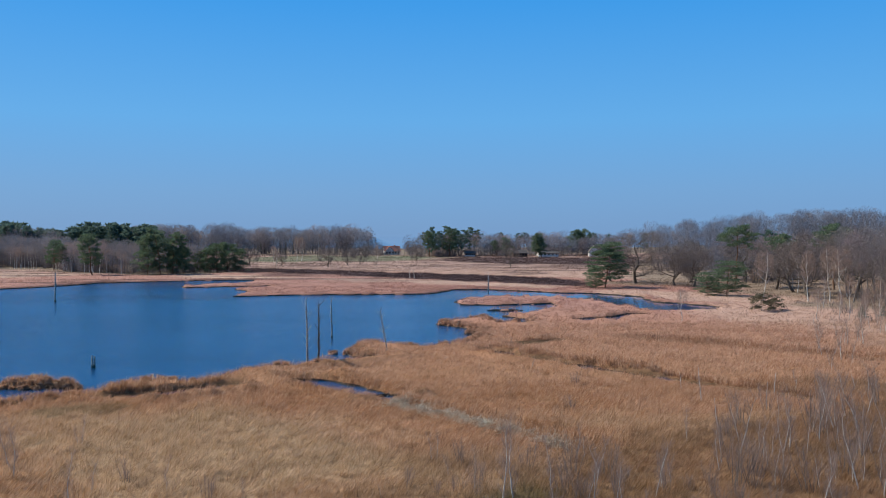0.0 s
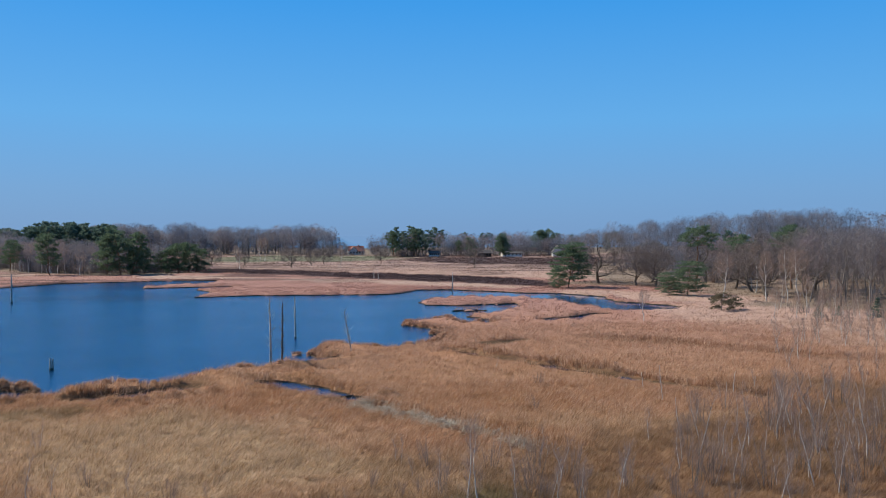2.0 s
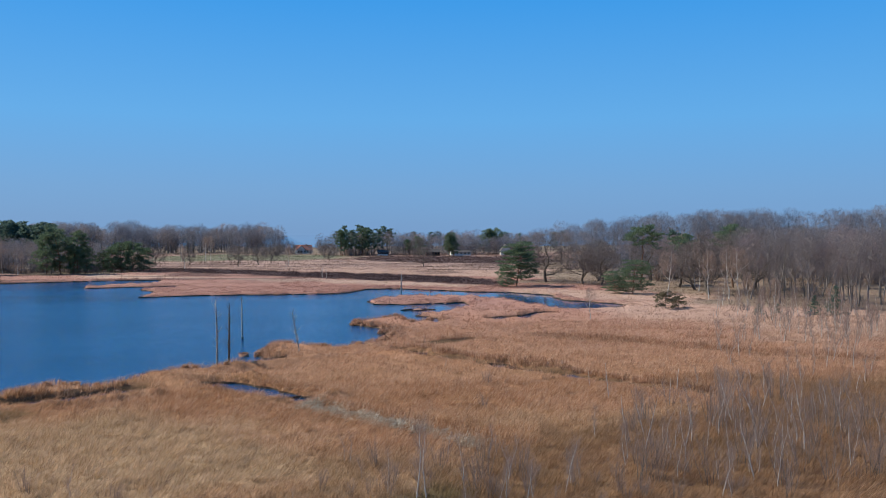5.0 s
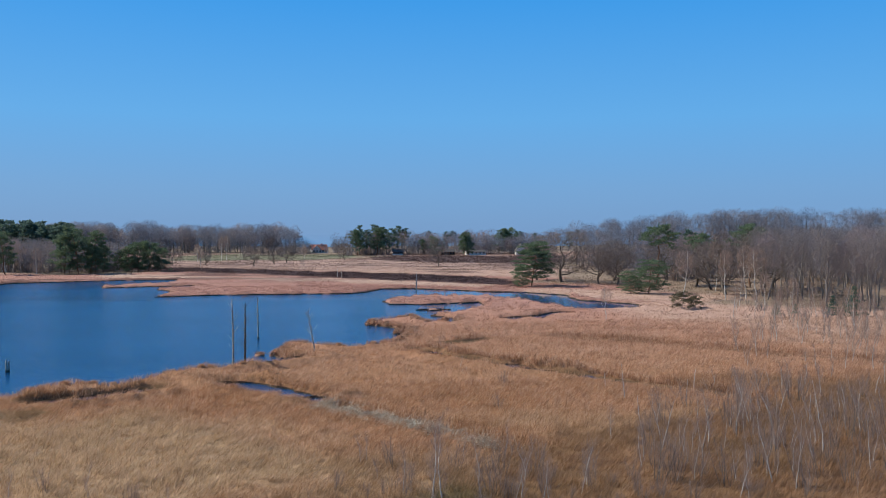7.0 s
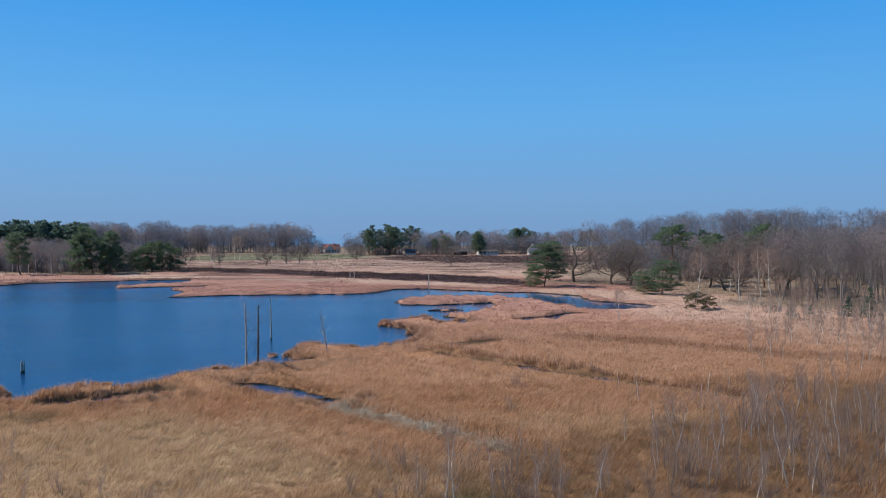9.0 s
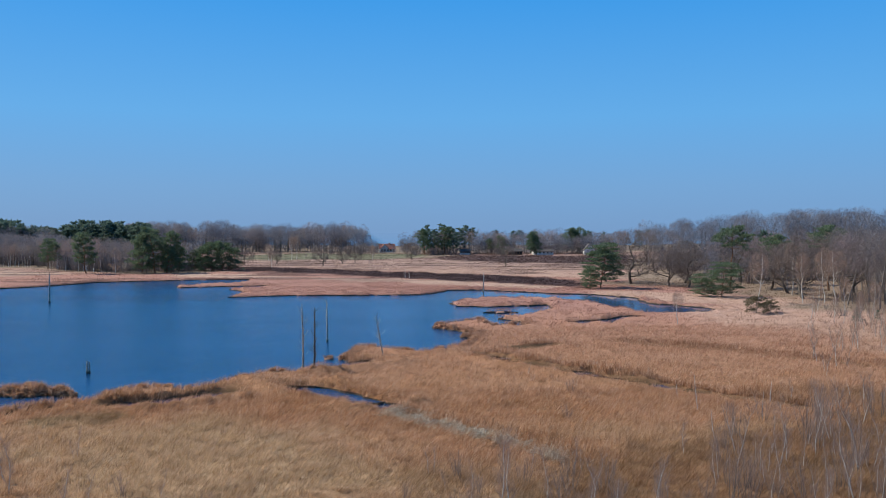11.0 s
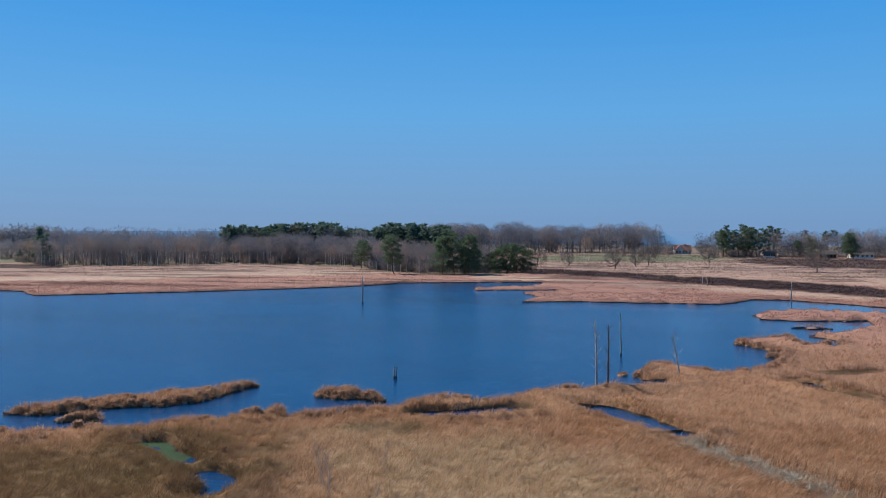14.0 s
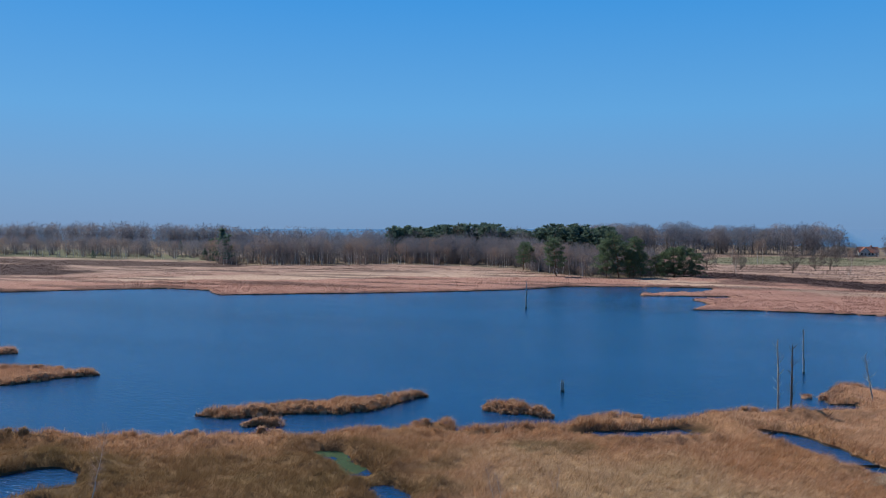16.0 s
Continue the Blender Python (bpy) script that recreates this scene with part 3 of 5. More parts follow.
def crowned(r, height, bare, radius, limbs, n, length, width, girth=0.012, top=0.8, crooked=0.04, dome=1.0):
    """A leafless tree with a rounded crown: trunk and curved limbs as tube rows, and a haze of twigs that keeps inside the crown."""
    zc = height * (bare + 1) / 2
    ax = np.array([radius, radius, height * (1 - bare) / 2])
    k = 6
    p = np.zeros((k + 1, 3))
    p[:, 2] = np.linspace(0, height * top, k + 1)
    p[1:, :2] = np.cumsum(r.normal(size=(k, 2)) * crooked * height / k * 2, axis=0)
    rad = height * girth * (1 - 0.75 * np.linspace(0, 1, k + 1))
    segs = [(*p[i], rad[i], *p[i + 1], rad[i + 1]) for i in range(k)]
    base, tip = [], []

    def limb(a, d, ra, out, level):
        mid = a * 0.5 + d * 0.5 + np.array([0, 0, -0.10 * out]) + r.normal(size=3) * crooked * out * 1.5
        q = [a * (1 - t) ** 2 + mid * 2 * t * (1 - t) + d * t * t for t in (0, 0.34, 0.67, 1.0)]
        for i in range(3):
            segs.append((*q[i], ra * (1 - 0.28 * i), *q[i + 1], ra * (0.72 - 0.28 * i)))
            base.append(q[i])
            tip.append(q[i + 1])
        if level < 2:
            for i in (1, 2, 2):
                g = d + r.normal(size=3) * out * 0.33
                limb(q[i], fit_in(g), ra * 0.45, np.linalg.norm(g - q[i]), level + 1)

    def fit_in(g):
        c = g - np.array([0, 0, zc])
        m = np.linalg.norm(c / ax)
        return np.array([0, 0, zc]) + c * min(1.0, (0.84 + 0.12 * r.random()) / m)
    for i in range(limbs):
        a = i * 2.4 + r.normal() * 0.3
        u = (i + 0.5) / limbs                             # low limbs spread, high limbs rise
        e = -0.55 + 1.5 * u
        d = np.array([math.cos(a) * math.cos(e), math.sin(a) * math.cos(e), math.sin(e)]) * ax * (0.85 + 0.15 * r.random()) + (0, 0, zc)
        z0 = height * (bare * 0.9 + (top - 0.03 - bare * 0.9) * u * 0.9)
        o = np.array([np.interp(z0, p[:, 2], p[:, 0]), np.interp(z0, p[:, 2], p[:, 1]), z0])
        limb(o, d, np.interp(z0, p[:, 2], rad) * 0.55, np.linalg.norm(d - o), 0 if limbs > 5 else 1)
    base, tip = np.array(base), np.array(tip)
    shell = r.normal(size=(n // 2, 3)) * (1, 1, 0.8) + (0, 0, 0.55)          # the outermost spray of twigs
    shell = shell / np.linalg.norm(shell, axis=1, keepdims=True) * ax * (0.6 + 0.32 * r.random((n // 2, 1)) ** 0.7) + (0, 0, zc)
    n = n - n // 2
    i = r.integers(0, len(base), n)
    b0 = base[i] + (tip[i] - base[i]) * r.random((n, 1)) + r.normal(size=(n, 3)) * length * 0.3
    d = tip[i] - base[i]
    d = d / (np.linalg.norm(d, axis=1, keepdims=True) + 1e-6) + r.normal(size=(n, 3)) * 0.65 + (0, 0, 0.15)
    t0 = b0 + d / np.linalg.norm(d, axis=1, keepdims=True) * length * (0.5 + r.random((n, 1)))
    out = 0.5 * (shell - (0, 0, zc)) / ax + r.normal(size=shell.shape) * 0.6
    b0 = np.concatenate([b0, shell])
    t0 = np.concatenate([t0, shell + out / np.linalg.norm(out, axis=1, keepdims=True) * length * (0.35 + 0.6 * r.random((len(shell), 1)))])
    n = len(b0)
    c = t0 - (0, 0, zc)
    m = np.linalg.norm(c / ax, axis=1, keepdims=True)
    t0 = (0, 0, zc) + c * np.minimum(1.0, (0.9 + 0.08 * r.random((n, 1))) / m)
    return np.array(segs), slivers(b0, t0, width * (0.6 + 0.8 * r.random(n)), r)


def twigs(r, e, n, length, width, up=0.12):
    i = r.integers(0, len(e), n)
    t = r.random((n, 1))
    base = e[i, :3] + e[i, 3:6] * e[i, 6:7] * t * 0.7
    d = e[i, 3:6] + r.normal(size=(n, 3)) * 0.6 + np.array([0, 0, up])
    d /= np.linalg.norm(d, axis=1, keepdims=True)
    tip = base + d * (length * (0.5 + r.random((n, 1))))
    return slivers(base, tip, width * (0.6 + 0.8 * r.random(n)), r)


def needle_clumps(r, centres, radii, n, size):
    """Tufts of needles: little leaning triangles in flattened heaps."""
    c = np.repeat(np.asarray(centres), n, axis=0)
    rad = np.repeat(np.asarray(radii), n, axis=0)
    m = len(c)
    v = r.normal(size=(m, 3))
    v /= np.linalg.norm(v, axis=1, keepdims=True)
    v *= (r.random((m, 1)) ** 0.4)
    p = c + v * rad
    d = v * np.array([1, 1, 0.5]) + r.normal(size=(m, 3)) * 0.5 + np.array([0, 0, 0.35])
    d /= np.linalg.norm(d, axis=1, keepdims=True)
    ln = size * (0.6 + 0.8 * r.random((m, 1)))
    return slivers(p - d * ln * 0.4, p + d * ln * 0.6, ln[:, 0] * 0.55, r)


def pine_shape(r, height, bare, width, plates, per=34, size=0.42, flat=0.5):
    """A Scots pine: trunk and limbs, and needle plates. bare: share of the trunk with no limbs."""
    segs, cs, rs = [], [], []
    p = np.zeros(3)
    n = 7
    pts = [p]
    for k in range(n):
        p = p + np.array([r.normal() * 0.025, r.normal() * 0.025, 1.0 / n]) * height * 0.97
        pts.append(p)
    rad = lambda t: height * 0.017 * (1 - 0.85 * t) + 0.02
    for k in range(n):
        segs.append((*pts[k], rad(k / n), *pts[k + 1], rad((k + 1) / n)))
    pts = np.array(pts)
    for k in range(plates):
        t = bare + (1 - bare) * (k + r.random() * 0.9) / plates
        i = min(int(t * n), n - 1)
        o = pts[i] + (pts[i + 1] - pts[i]) * (t * n - i)
        a = k * 2.4 + r.normal() * 0.4
        shape = math.sin(math.pi * min(1, 0.25 + 0.72 * (t - bare) / (1 - bare + 1e-6)))
        reach = width * (0.45 + 0.65 * shape) * (0.65 + 0.5 * r.random())
        q = o + np.array([math.cos(a) * reach, math.sin(a) * reach, reach * (0.12 + 0.3 * r.random())])
        mid = (o + q) / 2 + np.array([0, 0, -0.06 * reach])
        rr = rad(t) * 0.45
        segs.append((*o, rr, *mid, rr * 0.7))
        segs.append((*mid, rr * 0.7, *q, rr * 0.35))
        for f in (0.55, 0.8, 1.0):
            if f < 1 and r.random() < 0.3:
                continue
            c = o + (q - o) * f + r.normal(size=3) * 0.12 * reach
            s = width * 0.33 * (0.7 + 0.5 * r.random())
            cs.append(c)
            rs.append((s, s, s * flat))
    cs.append(pts[-1])
    rs.append((width * 0.3, width * 0.3, width * 0.3))
    return np.array(segs), needle_clumps(r, cs, rs, per, size)


def spruce_shape(r, height, width, per=26, size=0.4):
    segs = [(0, 0, 0, height * 0.014 + 0.03, 0, 0, height, 0.015)]
    cs, rs = [], []
    rows = max(8, int(height * 1.6))
    for k in range(rows):
        t = (k + 0.3) / rows
        reach = width * (1 - t) * (0.8 + 0.4 * r.random())
        for a in np.arange(5) * 1.257 + k * 0.7:
            f = 0.35 + 0.65 * r.random()
            cs.append((math.cos(a) * reach * f, math.sin(a) * reach * f, height * (0.06 + 0.93 * t) - reach * f * 0.25))
            rs.append((0.16 * width + 0.25 * reach, 0.16 * width + 0.25 * reach, 0.13 * width))
    return np.array(segs), needle_clumps(r, cs, rs, per, size)


def tree_thing(name, limb_segs, crown_tris, bark, crown_mat, label, category, group="", sides=6, crown_label=""):
    """A tree at the origin: an Empty with a trunk and a crown."""
    root = empty(name, Matrix.Identity(4), label, category, group)
    s = np.asarray(limb_segs, float)
    fine = s[:, 3] < 0.125 * s[:, 3].max()
    if fine.sum() > 60:                                    # the finest shoots belong to the crown
        t = s[fine]
        crown_tris = np.concatenate([crown_tris, slivers(t[:, 0:3], t[:, 4:7], t[:, 3] * 2.2, np.random.default_rng(len(s)))])
        s = s[~fine]
    stout = s[:, 3] >= 0.35 * s[:, 3].max()
    v, f = tubes(s[stout], sides)
    if not stout.all():
        v2, f2 = tubes(s[~stout], 3)
        v, f = np.concatenate([v, v2]), np.concatenate([f, f2 + len(v)])
    part("trunk", mesh_of("trunk", v, f, [bark], smooth=True), root)
    part("crown", tri_mesh("crown", crown_tris, crown_mat), root, crown_label)
    return root


def spot(x, y, turn=0.0, size=1.0, sink=0.15):
    z = float(land(np.array([x]), np.array([y]))[0]) - sink
    return Matrix.LocRotScale((x, y, z), Euler((0, 0, turn)), (size, size, size))


standing = []


def plant(protos, rows, seed):
    """Stand copies of trees of known height at rows of x, y, height. The first one of each kind is moved, the others are copied."""
    r = np.random.default_rng(seed)
    for x, y, h in rows:
        k = int(r.integers(len(protos)))
        ob, tall = protos[k]
        m = spot(x, y, r.random() * 6.28, h / tall)
        if ob not in standing:
            ob.matrix_basis = m
            standing.append(ob)
        else:
            c = copy_thing(ob, Matrix.LocRotScale(m.to_translation(), m.to_quaternion(), None))
            c.scale = m.to_scale()


def scatter_joined(name, variants, rows, materials, label, category):
    """Many far trees as one mesh. variants: (limb verts, limb quads, crown triangles, height)."""
    vs, fs, ms, count = [], [], [], 0
    tri_v, tri_m = [], []
    for k, turn, x, y, z, size, bark, crown in rows:
        lv, lf, ct, tall = variants[k]
        s = size / tall
        c0, s0 = math.cos(turn), math.sin(turn)
        rot = np.array([[c0, s0, 0], [-s0, c0, 0], [0, 0, 1]]) * s
        a = lv @ rot + (x, y, z)
        vs.append(a)
        fs.append(np.concatenate([lf[:, [0, 1, 2]], lf[:, [0, 2, 3]]]) + count)
        ms.append(np.full(2 * len(lf), bark))
        count += len(a)
        b2 = ct.reshape(-1, 3) @ rot + (x, y, z)
        vs.append(b2)
        fs.append(np.arange(len(b2)).reshape(-1, 3) + count)
        ms.append(np.full(len(b2) // 3, crown))
        count += len(b2)
    me = mesh_of(name, np.concatenate(vs), np.concatenate(fs), materials, np.concatenate(ms))
    return tagged(new(name, me), label, category, kind="stuff")


# ---- ground and water ----
def growing(start, step, end, factor):
    out = []
    while start < end:
        start += step
        step *= factor
        out.append(start)
    return out


def make_ground_sheet():
    xs = np.concatenate([-np.array(growing(260, 2.4, 6500, 1.09))[::-1], np.arange(-260, -110, 1.5), np.arange(-110, 75, 0.95),
                         np.arange(75, 150, 1.5), np.array(growing(150, 2.4, 6500, 1.09))])
    ys = np.concatenate([-np.array(growing(-34, 2.0, 900, 1.3))[::-1], np.arange(34, 120, 0.8), np.arange(120, 280, 1.6),
                         np.arange(280, 420, 2.5), np.array(growing(420, 4.0, 6500, 1.07))])
    gx, gy = np.meshgrid(xs, ys)
    x, y = gx.ravel(), gy.ravel()
    d = shore(x, y)
    z = land(x, y, d)
    nx, ny = len(xs), len(ys)
    i = (np.arange(ny - 1)[:, None] * nx + np.arange(nx - 1)[None]).ravel()
    faces = np.stack([i, i + 1, i + 1 + nx, i + nx], axis=1)
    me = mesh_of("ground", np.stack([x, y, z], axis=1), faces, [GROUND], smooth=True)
    f = covers(x, y)
    f["peat_shade"] = np.clip(0.6 - (z - rise(x, y)) / 0.3, 0, 1) * (np.hypot(x, y) < 900)
    f["peat_shade"] = np.maximum(f["peat_shade"], np.clip(ditch(x, y) * 1.3, 0, 1)) * (1 - f["moss"])
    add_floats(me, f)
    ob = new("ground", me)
    return tagged(ob, "rust-brown sedge bog with straw, heather and peaty, shade-dark edges", "ground", kind="structure")


make_ground_sheet()
wv = np.array([(-6500, 20, 0), (6500, 20, 0), (6500, 6500, 0), (-6500, 6500, 0)], float)
tagged(new("water", mesh_of("water", wv, [(0, 1, 2, 3)], [WATER])), "deep blue open lake water with faint ripples", "water", kind="structure")


# ---- sedge, rushes and straw ----
def blades(name, x, y, height, width, wind, label, bent=True, seed=1, min_shore=0.15, tussock=1.0, category="grass"):
    r = np.random.default_rng(seed)
    d = shore(x, y)
    keep = (d > min_shore) & (ditch(x, y) < 0.6)
    x, y, d, height, width = x[keep], y[keep], d[keep], height[keep], width[keep]
    z = land(x, y, d) - 0.05
    n = len(x)
    f = covers(x, y)
    height = height * (1 - 0.35 * f["straw"] + 0.5 * f["heather"]) * (0.75 + 0.5 * noise2(x, y, 2.6, 91)) * (1 - 0.6 * f["meadow"]) * (1 - 0.5 * low_side(x, y))
    a = r.random(n) * 6.28
    out = r.random(n) * tussock * (1 + 0.6 * f["gold"])
    lx = np.cos(a) * out + wind[0] * (0.6 + 0.8 * noise2(x, y, 5.0, 92))
    ly = np.sin(a) * out + wind[1]
    t = r.random(n) * 3.14
    sx, sy = np.cos(t) * width / 2, np.sin(t) * width / 2
    b0 = np.stack([x - sx, y - sy, z], 1)
    b1 = np.stack([x + sx, y + sy, z], 1)
    tip = np.stack([x + lx * height, y + ly * height, z + height * np.clip(1 - 0.4 * np.hypot(lx, ly), 0.25, 1)], 1)
    if bent:
        k = 0.62
        mx, my, mz = x + lx * height * 0.4, y + ly * height * 0.4, z + height * k * np.clip(1 - 0.22 * np.hypot(lx, ly), 0.3, 1)
        m0 = np.stack([mx - sx * 0.75, my - sy * 0.75, mz], 1)
        m1 = np.stack([mx + sx * 0.75, my + sy * 0.75, mz], 1)
        v = np.stack([b0, b1, m0, m1, tip], 1).reshape(-1, 3)
        base = np.arange(n)[:, None] * 5
        faces = np.concatenate([base + (0, 1, 3), base + (0, 3, 2), base + (2, 3, 4)], 1).reshape(-1, 3)
        rep = 5
    else:
        v = np.stack([b0, b1, tip], 1).reshape(-1, 3)
        faces = np.arange(3 * n).reshape(-1, 3)
        rep = 3
    me = mesh_of(name, v, faces, [BLADE if bent or np.median(width) < 0.06 else FINE_BLADE])
    add_floats(me, {key: np.repeat(val, rep) for key, val in f.items()})
    return tagged(new(name, me), label, category, kind="stuff")


def strewn(n, y0, y1, left, right, seed, clump=0.0, per=1):
    """Places in a strip of the bog that widens away from the drone's side, in tussocks of per blades."""
    r = np.random.default_rng(seed)
    m = n // per
    y = np.sqrt(r.random(m) * (y1 * y1 - y0 * y0) + y0 * y0)
    x = r.random(m) * (right - left) * y + left * y
    x, y = np.repeat(x, per), np.repeat(y, per)
    return x + r.normal(size=len(x)) * clump, y + r.normal(size=len(y)) * clump, r


x, y, r = strewn(560000, 39, 78, -1.36, 0.86, 101, 0.2, 14)
blades("sedge", x, y, 0.4 + 0.4 * r.random(len(x)), 0.019 + 0.024 * r.random(len(x)), (0.55, -0.1),
       "rust-brown wind-combed sedge tussocks growing on the bog", False, 1, 0.15, 0.8)
r = np.random.default_rng(106)
x, y = r.random(40000) * 60 - 30, r.random(40000) * 56 - 16
blades("sedge", x, y, 0.34 + 0.36 * r.random(len(x)), 0.03 + 0.03 * r.random(len(x)), (0.6, -0.05),
       "rust-brown sedge of the open bog", False, 9)
x, y, r = strewn(300000, 78, 128, -1.36, 0.86, 102, 0.28, 6)
blades("sedge", x, y, 0.4 + 0.36 * r.random(len(x)), 0.024 + 0.024 * r.random(len(x)), (0.42, -0.1),
       "rust-brown sedge tussocks round the pools and ditches", False, 2)
x, y, r = strewn(125000, 128, 225, -0.95, 0.72, 103, 0.4, 6)
blades("sedge", x, y, 0.3 + 0.25 * r.random(len(x)), 0.07 + 0.07 * r.random(len(x)), (0.3, 0.0),
       "rust-brown sedge beyond the narrow channel", False, 3)
x, y, r = strewn(120000, 160, 345, -1.5, 0.2, 104, 0.8, 5)
blades("sedge", x, y, 0.25 + 0.25 * r.random(len(x)), 0.10 + 0.10 * r.random(len(x)), (0.3, 0.0),
       "russet and straw sedge on the far bank", False, 4)


x, y, r = strewn(30000, 204, 300, 0.0, 0.42, 107, 0.7, 6)
blades("heath_grass", x, y, 0.2 + 0.3 * r.random(len(x)), 0.09 + 0.1 * r.random(len(x)), (0.2, 0.0),
       "dark heather and straw tufts behind the channel", False, 10)
x, y, r = strewn(60000, 300, 540, -0.25, 0.42, 105, 1.2, 6)
blades("heath_grass", x, y, 0.3 + 0.35 * r.random(len(x)), 0.2 + 0.2 * r.random(len(x)), (0.3, 0.0),
       "straw and heather tufts on the far heath", False, 7)


# taller fringe along the banks
def fringe(lines, n, seed, far):
    r = np.random.default_rng(seed)
    xs, ys = [], []
    for line in lines:
        p = np.array(line + line[:1], float)
        seg = np.hypot(*np.diff(p, axis=0).T)
        k = r.choice(len(seg), int(n * seg.sum()), p=seg / seg.sum())
        t = r.random(len(k))
        q = p[k] + (p[k + 1] - p[k]) * t[:, None]
        xs.append(q[:, 0])
        ys.append(q[:, 1])
    x, y = np.concatenate(xs), np.concatenate(ys)
    m = (x > -1.4 * y - 10) & (y > 38) & ((np.hypot(x, y) > 140) if far else (np.hypot(x, y) <= 140))
    x, y = x[m], y[m]
    return x + r.normal(size=len(x)) * (1.2 if far else 0.7), y + r.normal(size=len(x)) * (1.2 if far else 0.7), r


x, y, r = fringe([LAKE] + ISLETS + POOLS, 130, 111, False)
blades("bank_sedge", x, y, 0.5 + 0.45 * r.random(len(x)), 0.022 + 0.024 * r.random(len(x)), (0.35, -0.15),
       "taller rust sedge overhanging the water's edge", True, 5, 0.1, 1.5)
x, y, r = fringe([LAKE] + ISLETS + POOLS, 26, 112, True)
blades("bank_sedge", x, y, 0.25 + 0.3 * r.random(len(x)), 0.07 + 0.08 * r.random(len(x)), (0.25, -0.1),
       "rust sedge fringe along the far banks", False, 6, 0.3, 0.8)


x, y, r = fringe([line + line[::-1] for line, _, _ in DITCHES], 46, 113, False)
x, y = x + x / np.hypot(x, y) * 1.7, y + y / np.hypot(x, y) * 1.7      # the further side is the taller one
blades("bank_sedge", x, y, 0.5 + 0.4 * r.random(len(x)), 0.03 + 0.03 * r.random(len(x)), (0.2, -0.2),
       "long rust sedge hanging over the ditches", True, 8, 0.1, 0.9)


def tussocks(name, x, y, size, label, seed, per=90):
    """Mop-headed hummocks of sedge whose blades hang over on all sides."""
    r = np.random.default_rng(seed)
    d = shore(x, y)
    keep = (d > 0.15) & (ditch(x, y) < 0.3) & (low_side(x, y) < 0.2)
    x, y, size, d = x[keep], y[keep], size[keep], d[keep]
    n = len(x)
    z = np.maximum(land(x, y, d), 0.1) - 0.15
    f = covers(x, y)
    tall = size * (0.35 + 0.35 * r.random(n)) + 0.15
    ring = np.arange(8) * 6.2832 / 8
    rows = []
    for k, h in ((1.0, 0.0), (0.95, 0.5), (0.6, 0.85), (0.12, 1.0)):
        wide = 0.8 * size[:, None] * k * (0.85 + 0.3 * r.random((n, 8)))
        rows.append(np.stack([x[:, None] + np.cos(ring) * wide, y[:, None] + np.sin(ring) * wide, z[:, None] + tall[:, None] * h + 0 * wide], 2))
    dome = np.concatenate(rows, 1)                                        # n, 32, 3
    quad = np.array([(i * 8 + j, i * 8 + (j + 1) % 8, (i + 1) * 8 + (j + 1) % 8, (i + 1) * 8 + j) for i in range(3) for j in range(8)])
    tri = np.concatenate([quad[:, [0, 1, 2]], quad[:, [0, 2, 3]]])
    faces = (tri[None] + (np.arange(n) * 32)[:, None, None]).reshape(-1, 3)
    a = r.random((n, per)) * 6.2832
    u = r.random((n, per))
    s0, t0 = size[:, None], tall[:, None]
    w = (0.014 + 0.02 * r.random((n, per))) * (0.6 + 0.4 * np.hypot(x, y)[:, None] / 60)
    cx, cy = np.cos(a), np.sin(a)

    def at(out, up, side):
        return np.stack([x[:, None] + cx * out - cy * side, y[:, None] + cy * out + cx * side, z[:, None] + up], 2)
    b0, b1 = at(s0 * 0.5 * u, t0 * (1.02 - 0.2 * u), -w), at(s0 * 0.5 * u, t0 * (1.02 - 0.2 * u), w)
    lift = t0 * (1.3 - 0.4 * u)
    m0, m1 = at(s0 * (0.45 + 0.5 * u), lift, -w * 0.8), at(s0 * (0.45 + 0.5 * u), lift, w * 0.8)
    tip = at(s0 * (0.75 + 0.8 * u), t0 * (1.25 - 1.0 * u + 0.3 * r.random((n, per))), 0 * w)
    v = np.stack([b0, b1, m0, m1, tip], 2).reshape(-1, 3)
    base = (np.arange(n * per) * 5)[:, None] + 32 * n
    bf = np.concatenate([base + (0, 1, 3), base + (0, 3, 2), base + (2, 3, 4)], 1).reshape(-1, 3)
    me = mesh_of(name, np.concatenate([dome.reshape(-1, 3), v]), np.concatenate([faces, bf]), [BLADE])
    f["peat_shade"] = 0 * x
    add_floats(me, {key: np.concatenate([np.repeat(val, 32), np.repeat(val, 5 * per)]) for key, val in f.items()})
    return tagged(new(name, me), label, "sedge tussocks", kind="stuff")


x, y, r = fringe([NEAR_BANK[3:] + EAST_BANK], 2.2, 121, False)
x2, y2, r = fringe(ISLETS, 6.0, 122, False)
x, y = np.concatenate([x, x2]), np.concatenate([y, y2])
tussocks("sedge_tussocks", x, y, 0.2 + 0.32 * r.random(len(x)), "rounded rust-pink sedge hummocks along the banks and islets", 124, 64)



